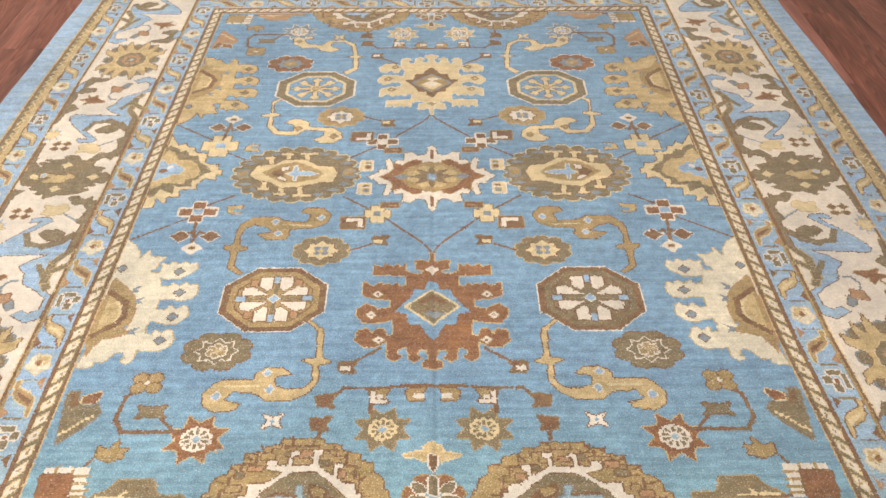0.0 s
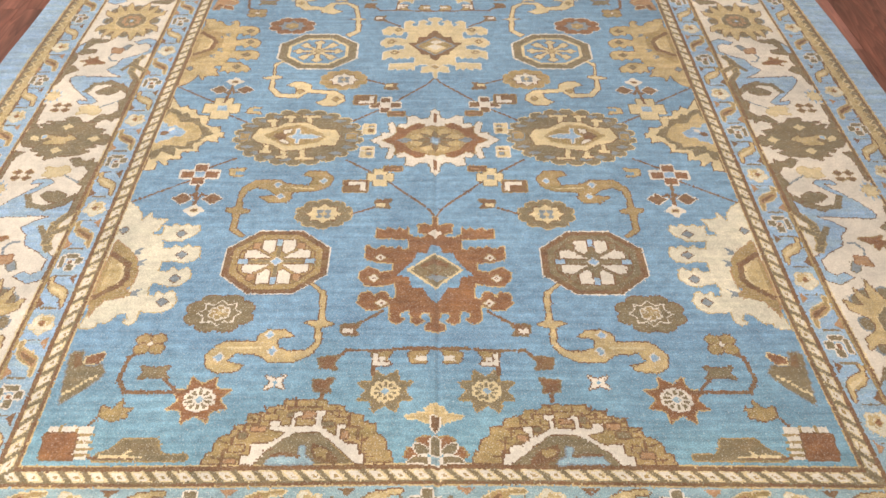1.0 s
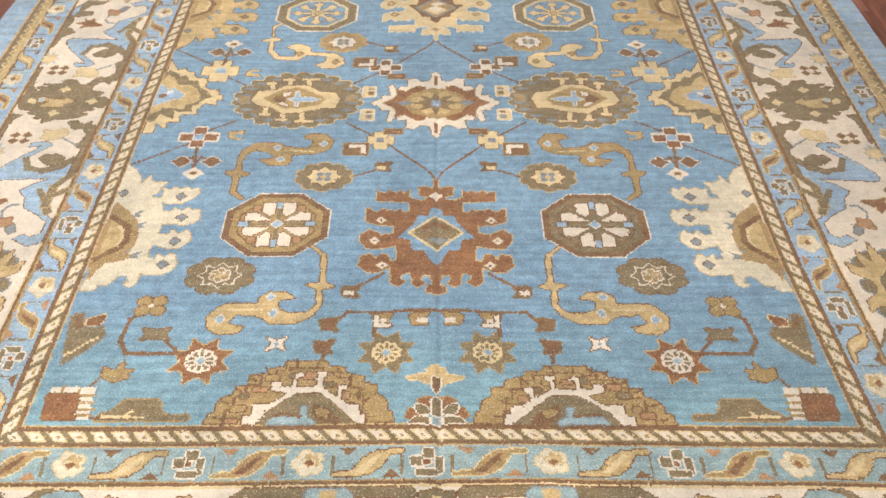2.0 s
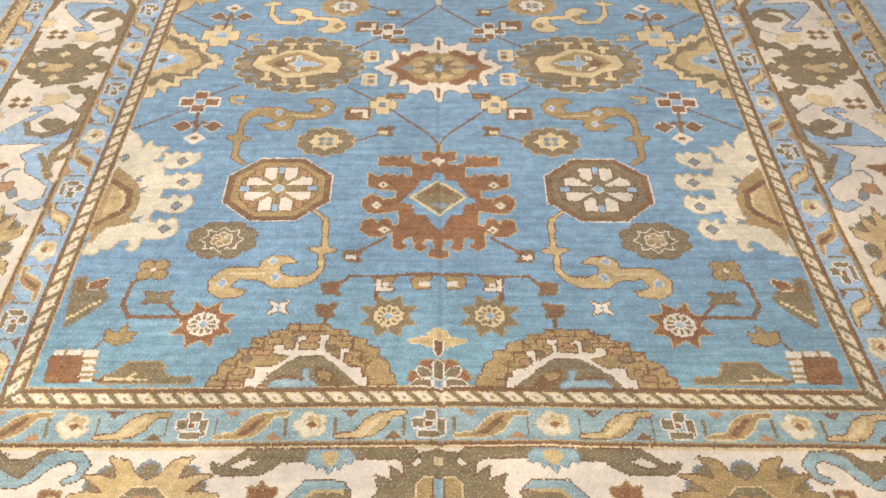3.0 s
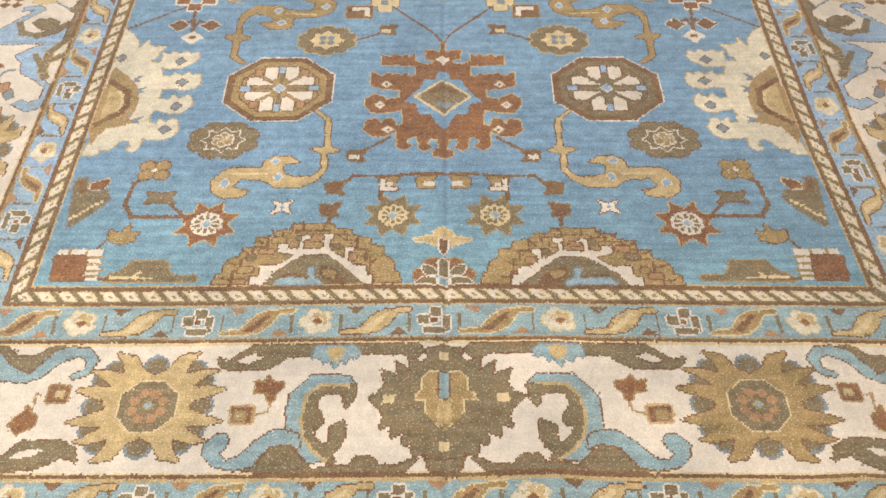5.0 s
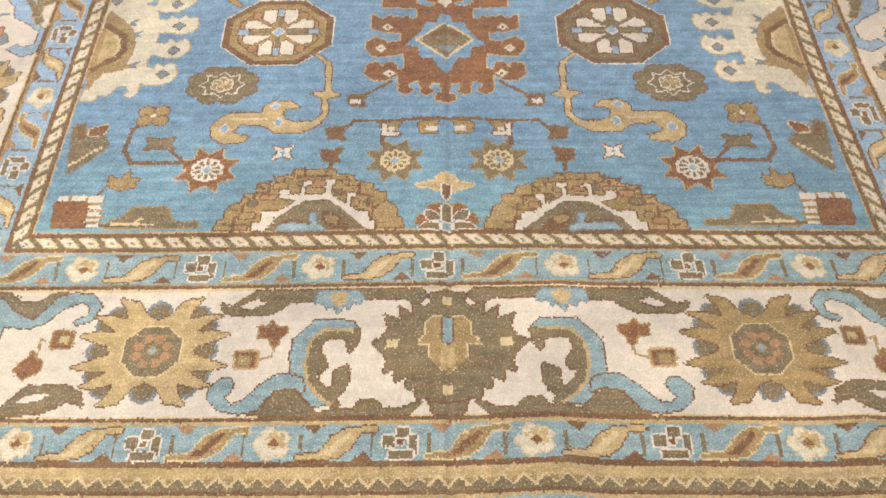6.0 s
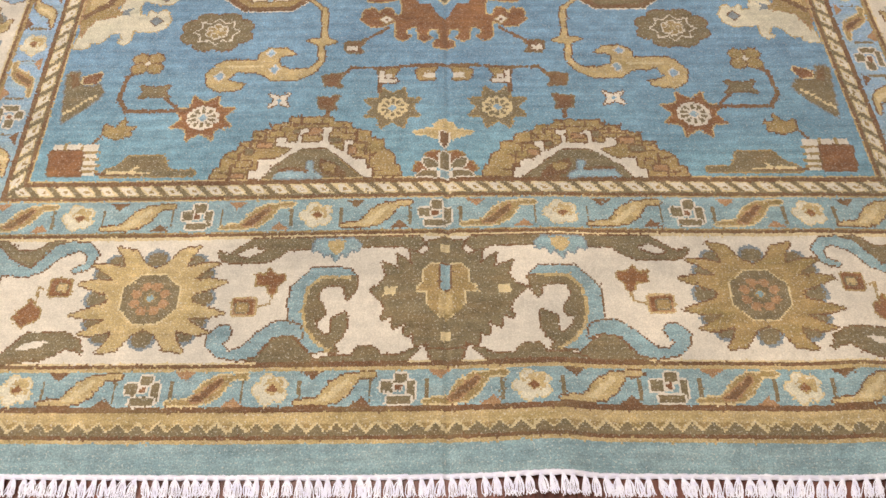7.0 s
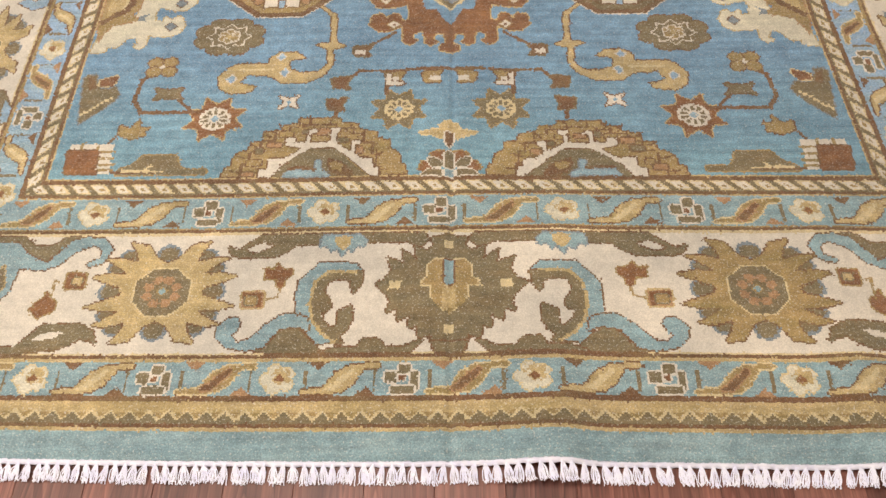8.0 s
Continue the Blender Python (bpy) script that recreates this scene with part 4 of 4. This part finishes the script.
def corner_scrolls(side, sgn):
    T = along(side, sgn)
    who = motif("corner_scroll", MB, "brown and blue curling corner scroll")
    fill(who, OLIVE, turned(T, mm(-962, -1334, -901, -1334, -871, -1356, -836, -1357, -814, -1336, -775, -1334, -796, -1344, -839, -1397, -875, -1381, -908, -1352, -962, -1347)), BROWN, 1, True)
    fill(who, SKY, turned(T, mm(-965, -1349, -909, -1350, -888, -1373, -838, -1399, -822, -1379, -796, -1344, -765, -1335, -727, -1338, -705, -1364, -719, -1400, -749, -1408, -754, -1400, -729, -1388, -727, -1368,
                                -744, -1355, -777, -1367, -810, -1402, -841, -1417, -892, -1410, -900, -1470, -940, -1520, -985, -1500, -960, -1450)), BROWN, 1, True)
    fill(who, OLIVE, turned(T, mm(-925, -1405, -912, -1450, -930, -1485, -965, -1490, -950, -1440)), GOLD)
    who = motif("rust_leaf", MB)
    fill(who, RUST, turned(T, mm(-846, -1508, -839, -1497, -820, -1478, -821, -1463, -806, -1482, -794, -1490, -792, -1509, -824, -1527)), TAN)
    stroke(who, TAN, turned(T, mm(-806, -1480, -810, -1440, -780, -1452)), 0.005)
    who = motif("border_bud", MB)
    fill(who, RUST, turned(T, rect(-0.766, -1.441, 0.021, 0.018)), TAN)
    fill(who, GOLD, turned(T, rect(-0.763, -1.441, 0.01, 0.009)), OLIVE)
    who = motif("low_leaf", MB)
    fill(who, OLIVE, turned(T, mm(-900, -1594, -852, -1594, -827, -1564, -807, -1542, -774, -1539, -727, -1543, -703, -1557, -693, -1586, -705, -1579, -725, -1575, -759, -1597, -835, -1606, -900, -1606)), BROWN, 1, True)
    fill(who, CREAM, turned(T, mm(-823, -1578, -808, -1564, -773, -1557, -759, -1561, -785, -1575)))


def side_scrolls(sx, sy, spun=False):
    """The long sides carry wider wings between palmette and sunburst; drawn for x < 0, y < 0. spun: turned about the sunburst, towards the corner."""
    T = (lambda x, y: (sx * (-2.356 - x), sy * (-1.554 - y))) if spun else flip(sx, sy)
    who = motif("shaded_leaf", MB, "olive leaf with a blue tip")
    fill(who, OLIVE, turned(T, mm(-1217, -628, -1288, -638, -1320, -582, -1320, -535, -1294, -522, -1247, -535, -1247, -555, -1286, -563, -1269, -601, -1220, -615)), BROWN, 1, True)
    fill(who, SKY, turned(T, mm(-1300, -608, -1320, -582, -1320, -538, -1308, -535, -1300, -568)))
    wing(T)
    if not spun:
        side_vines(T)
        side_flowers(T)


def side_vines(T):
    who = motif("inner_vine", MB, "olive-brown vine along the border's inner edge")
    fill(who, OLIVE, turned(T, mm(-1042, -343, -1055, -366, -1055, -318, -1059, -284, -1051, -239, -1076, -217, -1059, -191, -1058, -160, -1081, -136, -1108, -138, -1135, -101, -1110, -94, -1082, -115, -1059, -97, -1060, -118, -1042, -121, -1042, -239, -1042, -318)), BROWN, 1, True)
    who = motif("outer_vine", MB, "olive-brown vine along the border's outer edge")
    fill(who, OLIVE, turned(T, mm(-1307, -522, -1320, -538, -1320, -458, -1320, -378, -1320, -299, -1320, -305, -1307, -386, -1270, -415, -1293, -443, -1310, -443, -1299, -487)), BROWN, 1, True)
    who = motif("outer_vine", MB, "olive-brown vine along the border's outer edge")
    fill(who, OLIVE, turned(T, mm(-1313, -201, -1320, -202, -1320, -128, -1320, -89, -1319, -61, -1288, -67, -1308, -92, -1312, -129)), BROWN, 1, True)


def wing(T):
    who = motif("wing_scroll", MB, "blue wing-shaped scroll with a brown hook")
    fill(who, SKY, turned(T, mm(-1042, -624, -1075, -640, -1118, -614, -1102, -596, -1075, -608, -1054, -588, -1052, -549, -1089, -517, -1133, -491, -1143, -452, -1169, -421, -1146, -395, -1098, -369, -1063, -334, -1075, -376, -1080, -417, -1085, -453, -1071, -511, -1042, -538, -1042, -574)), BROWN, 1, True)
    fill(who, SKY, turned(T, mm(-1059, -351, -1105, -366, -1271, -376, -1279, -361, -1271, -337, -1246, -301, -1185, -235, -1176, -217, -1215, -225, -1202, -202, -1158, -200, -1143, -216, -1202, -273, -1200, -302, -1169, -331, -1137, -336, -1098, -327, -1055, -279, -1049, -310)), BROWN, 1, True)
    fill(who, SKY, turned(T, mm(-1078, -399, -1108, -374, -1100, -336, -1059, -290, -1053, -318)))
    stroke(who, OLIVE, turned(T, mm(-1065, -508, -1079, -479, -1078, -399, -1046, -351)), 0.02, GOLD)
    stroke(who, OLIVE, turned(T, mm(-1042, -418, -1080, -448)), 0.018, GOLD)
    stroke(who, OLIVE, turned(T, mm(-1084, -468, -1114, -420)), 0.018)
    stroke(who, OLIVE, turned(T, mm(-1064, -284, -1090, -313, -1132, -333)), 0.02, BROWN)
    stroke(who, OLIVE, turned(T, mm(-1132, -333, -1181, -323, -1200, -280)), 0.02)
    fill(who, OLIVE, turned(T, mm(-1086, -293, -1109, -310, -1139, -302, -1164, -276, -1154, -261, -1114, -258, -1091, -274)), BROWN)
    who = motif("rust_leaf", MB)
    fill(who, RUST, turned(T, mm(-1188, -466, -1224, -487, -1226, -513, -1246, -490, -1263, -514, -1252, -490, -1283, -477, -1251, -467, -1263, -446, -1231, -457, -1193, -455)), TAN)
    who = motif("flower_stem", MB)
    stroke(who, STEEL, turned(T, mm(-1180, -531, -1187, -504, -1172, -481, -1152, -478)), 0.007)
    who = motif("border_bud", MB)
    fill(who, STEEL, turned(T, mm(-1123, -589, -1141, -596, -1159, -565, -1137, -553)), OLIVE)
    fill(who, COPPER, turned(T, mm(-1146, -562, -1190, -572, -1185, -536, -1149, -530)), RUST)


def side_flowers(T):
    who = motif("pale_flower", MB)
    fill(who, PALE, turned(T, mm(-1117, -167, -1131, -186, -1167, -191, -1196, -183, -1182, -163, -1195, -140, -1158, -148, -1138, -134, -1118, -143)), GOLD)
    who = motif("flower_stem", MB)
    stroke(who, STEEL, turned(T, mm(-1074, -217, -1125, -181)), 0.006)
    who = motif("four_petal_flower", MB)
    x, y = mm(-1253, -181)[0]
    for dx in (-1, 1):
        for dy in (-1, 1):
            fill(who, BROWN, turned(T, diamond(x + dx * 0.017, y + dy * 0.014, 0.015, 0.012)), TAN)
    who = motif("serrated_flower", MB)
    x, y = mm(-1305, -251)[0]
    fill(who, SKY, turned(T, star(x, y, 0.036, 0.046, 9, 0.55)))
    fill(who, PALE, turned(T, star(x, y, 0.026, 0.034, 7, 0.6)), GOLD)


SIDE_PALM = mm(-1042, 16, -1056, 29, -1081, 23, -1068, 53, -1116, 66, -1108, 89, -1156, 96, -1176, 122, -1215, 124, -1213, 103, -1280, 103, -1236, 82, -1294, 87, -1267, 62, -1312, 64, -1318, 39, -1320, 20, -1320, -5, -1304, -35, -1265, -40, -1274, -58, -1239, -64, -1248, -82, -1215, -82, -1216, -107, -1176, -88, -1120, -83, -1083, -64, -1117, -51, -1069, -40, -1090, -23, -1047, -28, -1042, -14)


def side_border_palmette(sx):
    who = motif("serrated_palmette", MB, "olive serrated palmette with a gold and blue heart")
    T = flip(sx, 1)
    fill(who, OLIVE, turned(T, SIDE_PALM), BROWN, 1, True)
    fill(who, GOLD, turned(T, mm(-1145, 5, -1179, 30, -1181, 13, -1249, 27, -1247, 12, -1222, 2, -1250, -13, -1242, -25, -1177, -22, -1174, -9)), BROWN)
    fill(who, SKY, turned(T, mm(-1244, 24, -1262, 22, -1258, 5, -1246, 10)), PALE)
    fill(who, PALE, turned(T, mm(-1267, 12, -1286, 26, -1299, 12, -1286, -3, -1267, -5)))
    for x, y in mm(-1195, 71, -1194, -55, -1091, 4):
        fill(who, PALE, turned(T, diamond(x, y, 0.02, 0.017)))


def corner_flower(sx, sy):
    who = motif("corner_rosette", MB)
    cx, cy = -1.18, -1.47
    T = flip(sx, sy)
    fill(who, OLIVE, turned(T, star(cx, cy, 0.1, 0.1, 8, 0.66)), BROWN)
    fill(who, GOLD, turned(T, ring(cx, cy, 0.05, 0.05, 8)), PALE)
    fill(who, RUST, turned(T, diamond(cx, cy, 0.03, 0.03)))


def minor_border(name, side, mid, places, reach):
    """Small square flowers and block flowers in turn, with slanted leaves between; mid is the band's middle."""
    who = BAND[name]
    def T(u, v):
        q = mid + v
        return ((u, -q), (u, q), (-(q - SIDE), u), (q - SIDE, u))[side]
    h = 0.034
    for u, kind in places:
        if abs(u) > reach:
            continue
        if kind:
            w = motif("hooked_square", who)
            for dx, dy, a, b in ((0.12, -0.6, 0.012, 0.01), (-0.62, -0.08, 0.012, 0.01), (0.72, 0.12, 0.007, 0.018), (0.0, 0.68, 0.022, 0.006)):
                fill(w, OLIVE, turned(T, rect(u + dx * h, dy * h, a, b)), CREAM)
            fill(w, RUST, turned(T, rect(u, 0, 0.006, 0.006)), CREAM)
        else:
            w = motif("block_flower", who)
            fill(w, IVORY, turned(T, scallop(u, 0, 0.033, 0.03, 5, 0.36)), PALE)
            fill(w, GOLD, turned(T, scallop(u + 0.006, -0.005, 0.021, 0.019, 5, 0.3)))
            fill(w, IVORY, turned(T, ring(u, 0.002, 0.016, 0.014, 10)))
            fill(w, RUST, turned(T, diamond(u + 0.003, 0, 0.011, 0.009)), GOLD, 1)
        for s in (-1, 1):
            fill(who, OLIVE, turned(T, rect(u + s * 0.052, 0.004, 0.003, 0.022)))
    for (u, k1), (u2, k2) in zip(places, places[1:]):
        m = (u + u2) / 2
        if abs(m) > reach:
            continue
        w = motif("slanted_leaf", who)
        edge, core = (GOLD, TAN) if k1 else (CREAM, GOLD)
        f, g = (-1, 0.72) if side > 1 else (1, 1.0)
        body = [(-0.072, 0.026), (-0.03, 0.019), (-0.008, -0.014), (0.02, -0.032), (0.075, -0.036), (0.078, -0.026), (0.046, -0.022), (0.026, 0.012), (0.004, 0.03), (-0.03, 0.035), (-0.074, 0.034)]
        vein = [(-0.028, 0.024), (-0.004, 0.0), (0.022, -0.023), (0.03, -0.02), (0.01, 0.006), (-0.008, 0.026)]
        fill(w, TAN if k1 else GOLD, turned(T, [(m + x * g, y * f * 0.9) for x, y in body]), BROWN if not k1 else PALE)
        fill(w, BROWN if k1 else PALE, turned(T, [(m + x * g, y * f * 0.9) for x, y in vein]), COPPER if k1 else GOLD)
        for du, v, s in ((0.05, 0.034 * f, -f), (-0.042, -0.035 * f, f)):
            fill(who, (BROWN, COPPER)[k1], turned(T, [(m + du - 0.02, v), (m + du + 0.02, v), (m + du, v + s * 0.018)]))


for side in range(4):
    for sgn in (1, -1):
        if side < 2:
            corner_scrolls(side, sgn)
            border_scrolls(side, sgn)
for sx in (1, -1):
    for sy in (1, -1):
        side_scrolls(sx, sy, True)
        side_scrolls(sx, sy)
for side in range(4):
    for sgn in (1, -1):
        sunburst(along(side, sgn, -0.583), TAN if side == 0 and sgn < 0 else GOLD)
    if side < 2:
        border_palmette(side)
for sx in (1, -1):
    side_border_palmette(sx)
    for sy in (1, -1):
        corner_flower(sx, sy)
minor_border("inner_border", 0, 1.277, [(-0.02 + 0.249 * k, k % 2 == 0) for k in range(-4, 5)], 1.0)
minor_border("inner_border", 1, 1.277, [(-0.02 + 0.249 * k, k % 2 == 0) for k in range(-4, 5)], 1.0)
minor_border("inner_border", 2, 1.277, [(0.108 + 0.222 * k, k % 2 != 0) for k in range(-7, 7)], 1.26)
minor_border("inner_border", 3, 1.277, [(0.047 + 0.224 * k, k % 2 == 0) for k in range(-7, 7)], 1.26)
minor_border("outer_border", 0, 1.662, [(-0.088 + 0.237 * k, k % 2 == 0) for k in range(-6, 8)], 1.38)
minor_border("outer_border", 1, 1.662, [(-0.088 + 0.237 * k, k % 2 == 0) for k in range(-6, 8)], 1.38)
minor_border("outer_border", 2, 1.675, [(0.131 + 0.222 * k, k % 2 != 0) for k in range(-9, 9)], 1.66)
minor_border("outer_border", 3, 1.675, [(0.059 + 0.222 * k, k % 2 == 0) for k in range(-9, 9)], 1.66)


# loose ties: along every contour some knots take the neighbour's yarn
tie = np.random.default_rng(8)
loose = tie.random(dye.shape) < 0.085
jj = np.clip(np.arange(NY)[:, None] + tie.integers(-1, 2, dye.shape) * loose, 0, NY - 1)
ii = np.clip(np.arange(NX)[None, :] + tie.integers(-1, 2, dye.shape) * loose, 0, NX - 1)
dye = dye[jj, ii]


# ---- the pile surface ----
def sway(x, y):
    """Hand-woven irregularity: the near end runs a little wide to one side."""
    low = np.clip((-y - 0.7) / 0.7, 0, 1)
    right = np.clip(x / 0.5, 0, 1)
    x = x - np.sign(x) * 0.026 * np.clip((np.abs(x) - 1.25) / 0.3, 0, 1) * np.clip((y - 0.55) / 0.7, 0, 1)
    return x + 0.034 * low * right, y - 0.011 * np.clip(x / 0.9, 0, 1.3) * np.clip(-y / 1.3, -1, 1) + 0.003 * np.sin(3.1 * x + 0.6) * low + 0.008 * np.clip((-x - 0.1) / 0.6, 0, 1.2) * np.clip((-y - 1.53) / 0.29, 0, 1)


def rise(x, y):
    """Height of the pile: thickness, soft folds and the crease down the middle."""
    end = np.clip((-y - 1.2) / 0.6, 0, 1)
    z = 0.012 + 0 * x
    z -= 0.0065 * np.exp(-((x - 0.006 - 0.003 * np.sin(5 * y)) / 0.007) ** 2) * np.clip(0.75 - y, 0, 1)
    ridge = x - 0.185 - 0.06 * (y + 1.8)
    z += 0.024 * end * np.exp(-(ridge / np.where(ridge < 0, 0.1, 0.05)) ** 2) * (1 + 0.25 * np.sin(9 * y))
    z += 0.021 * end * np.exp(-((x - 0.74) / 0.07) ** 2)
    z += 0.0022 * np.sin(5.2 * x + 1.3 * np.sin(1.7 * y)) * np.sin(2.6 * y + 0.8) + 0.0022
    return z


VX, VY = np.meshgrid(np.linspace(-HALF_W, HALF_W, NX + 1), np.linspace(-HALF_L, HALF_L, NY + 1))
wob = np.random.default_rng(3)
PX, PY = sway(VX, VY)
PZ = rise(VX, VY) + wob.normal(0, 0.001, VX.shape)
PX = PX + wob.normal(0, 0.00055, VX.shape) + 0.0022 * np.sin(9 * VY + 1.0) * (np.abs(VX) > 1.5)
PY = PY + wob.normal(0, 0.00055, VX.shape)
PTS = np.stack([PX, PY, PZ], -1).reshape(-1, 3).astype(np.float32)

rug = new("area_rug")
tagged(rug, "hand-knotted blue wool rug with ivory floral border on wood floor", "rug")


def pile(name, cells, parent, label):
    """One mesh of the knots in cells (flat numbers into the chart)."""
    j, i = np.divmod(cells, NX)
    a = j * (NX + 1) + i
    quads = np.stack([a, a + 1, a + NX + 2, a + NX + 1], 1)
    used, index = np.unique(quads, return_inverse=True)
    me = bpy.data.meshes.new(name)
    me.vertices.add(len(used))
    me.vertices.foreach_set("co", PTS[used].ravel())
    me.loops.add(quads.size)
    me.loops.foreach_set("vertex_index", index.ravel().astype(np.int32))
    me.polygons.add(len(quads))
    me.polygons.foreach_set("loop_start", np.arange(0, quads.size, 4, dtype=np.int32))
    tones = dye.ravel()[cells]
    kinds = np.unique(tones)
    for k in kinds:
        me.materials.append(WOOLS[k])
    me.polygons.foreach_set("material_index", np.searchsorted(kinds, tones).astype(np.int32))
    me.update(calc_edges=True)
    ob = new(name, me)
    ob.parent = parent
    return tagged(ob, label)


order = np.argsort(owner.ravel(), kind="stable")
numbers, starts = np.unique(owner.ravel()[order], return_index=True)
groups = dict(zip(numbers.tolist(), np.split(order, starts[1:])))
made = {}


def pieces(cells):
    """The groups of touching knots among cells, and the single knots that other motifs have cut off."""
    left, found = set(cells.tolist()), []
    while left:
        todo = [left.pop()]
        seen = list(todo)
        while todo:
            c = todo.pop()
            for d in (1, -1, NX, -NX):
                if c + d in left:
                    left.remove(c + d)
                    todo.append(c + d), seen.append(c + d)
        found.append(seen)
    return [np.array(f) for f in found if len(f) > 12], [c for f in found if len(f) <= 12 for c in f]


STEMS = {"angular_stem", "lattice_line", "curled_stem", "flower_stem", "flower_stalk", "leaf_stem"}
runs = {}
for k, (name, up, label) in enumerate(MOTIFS):
    if k in groups and name in STEMS:
        runs[k], crumbs = pieces(groups[k])
        home = max(up, 0)
        groups[home] = np.concatenate([groups[home], np.array(crumbs, dtype=groups[home].dtype)])
for k, (name, up, label) in enumerate(MOTIFS):
    for cells in runs.get(k, [groups[k]] if k in groups else []):
        made[k] = pile(name, cells, made.get(up, rug), label)

# overcast cord down both sides and a woven band at both ends
def tube(bm, pts, radius, sides=6):
    rows = []
    for p, q in zip(pts, pts[1:] + [pts[-1] * 2 - pts[-2]]):
        d = (q - p).normalized()
        s = d.cross(Vector((0.13, 0.2, 1))).normalized()
        t = d.cross(s)
        rows.append([bm.verts.new(p + (s * math.cos(a) + t * math.sin(a)) * radius) for a in (k * math.tau / sides for k in range(sides))])
    for r0, r1 in zip(rows, rows[1:]):
        for k in range(sides):
            bm.faces.new((r0[k], r0[(k + 1) % sides], r1[(k + 1) % sides], r1[k]))
    bm.faces.new(rows[0]), bm.faces.new(rows[-1])


def edge_point(x, y, out=0.0):
    px, py = sway(np.array(x), np.array(y))
    return Vector((float(px) + (0.0022 * math.sin(9 * y + 1.0) if abs(x) > 1.5 else 0), float(py) + out, float(rise(np.array(x), np.array(y)))))


for s in (-1, 1):
    bm = bmesh.new()
    pts = [edge_point(s * HALF_W, -HALF_L + 2 * HALF_L * k / 240) for k in range(241)]
    for k, p in enumerate(pts):
        p.z = max(0.0062, p.z - 0.006)
    tube(bm, pts, 0.0062, 8)
    part("side_cord", bm, WOOLS[SKY], rug, "blue overcast wool edge")


for s in (-1, 1):
    bm = bmesh.new()
    rows = []
    for k in range(401):
        x = -HALF_W + 2 * HALF_W * k / 400
        p = edge_point(x, s * HALF_L)
        w = 0.0075 + 0.0012 * math.sin(k * 1.9) * math.sin(k * 0.37)
        top, low = p.z - 0.002, max(p.z - 0.008, 0.003)
        rows.append([bm.verts.new((p.x, p.y + s * d, z)) for d, z in ((-0.002, low - 0.002), (-0.002, top), (0.002, top + 0.001), (w - 0.002, low + 0.004), (w, low + 0.001), (w, low - 0.002))])
    for r0, r1 in zip(rows, rows[1:]):
        for k in range(5):
            bm.faces.new((r0[k], r0[k + 1], r1[k + 1], r1[k]))
    part("end_band", bm, COTTON, rug, "white woven cotton end band")


def tassel_mesh(seed):
    """Warp ends knotted under the band and fanned out over the floor, towards -y."""
    r = random.Random(seed)
    bm = bmesh.new()
    length = r.uniform(0.029, 0.034)
    for k in range(14):
        spread = (k - 6.5) / 6.5
        root = spread * 0.0022
        x1 = spread * r.uniform(0.005, 0.0105) + r.uniform(-0.002, 0.002)
        reach = length * r.uniform(0.85, 1.06)
        belly = spread * r.uniform(0.0, 0.0042)
        pts = []
        for i in range(7):
            f = i / 6
            curl = r.uniform(-0.004, 0.004) if i == 6 else 0.0
            pts.append(Vector((root + (x1 - root) * f ** 0.9 + belly * math.sin(f * math.pi) + curl + r.uniform(-0.0004, 0.0004), -reach * f, 0.007 * (1 - f) ** 1.3 + 0.002 + r.uniform(0, 0.0035))))
        tube(bm, pts, r.uniform(0.0007, 0.0011), 5)
    tube(bm, [Vector((0, 0.004, 0.0075)), Vector((0, -0.001, 0.0085)), Vector((0, -0.006, 0.0065))], 0.0026, 6)
    return mesh_of("tassel", bm, COTTON)


TASSELS = [tassel_mesh(k) for k in range(14)]
pick = random.Random(11)
count = 174
for s in (-1, 1):
    for k in range(count):
        x = -HALF_W + 0.012 + (2 * HALF_W - 0.024) * (k + pick.uniform(-0.1, 0.1)) / (count - 1)
        p = edge_point(max(-HALF_W, min(HALF_W, x)), s * HALF_L)
        ob = new("tassel", TASSELS[pick.randrange(14)])
        ob.matrix_world = pose(p.x, p.y + s * 0.0075, max(0.0, p.z - 0.0145), 0, 0, (0 if s < 0 else 180) + pick.uniform(-10, 10) + 12 * math.sin(7.3 * x) * math.sin(2.1 * x + 0.7))
        ob.parent = rug

# ---- floor planks ----
PLANK_W, PLANK_L = 0.126, 1.5
lengths = {}


def plank_mesh(length):
    key = round(length, 3)
    if key not in lengths:
        bm = bmesh.new()
        box(bm, 0.0003, PLANK_W - 0.0003, 0.0003, length - 0.0003, -0.0042, 0.0, 0.0006)
        lengths[key] = mesh_of("plank", bm, PLANK)
    return lengths[key]


lay = random.Random(21)
columns = int(2 * ROOM_X / PLANK_W)
for c in range(columns + 1):
    x = -ROOM_X + c * PLANK_W
    y = ROOM_Y0 - lay.choice((0.0, 0.3, 0.6, 0.9, 1.2))
    while y < ROOM_Y1:
        y0, y1 = max(y, ROOM_Y0), min(y + PLANK_L, ROOM_Y1)
        if y1 - y0 > 0.05 and x + PLANK_W <= ROOM_X + 0.001:
            ob = new("plank", plank_mesh(y1 - y0))
            ob.matrix_world = pose(x, y0, 0)
            ob.parent = floor
        y += PLANK_L
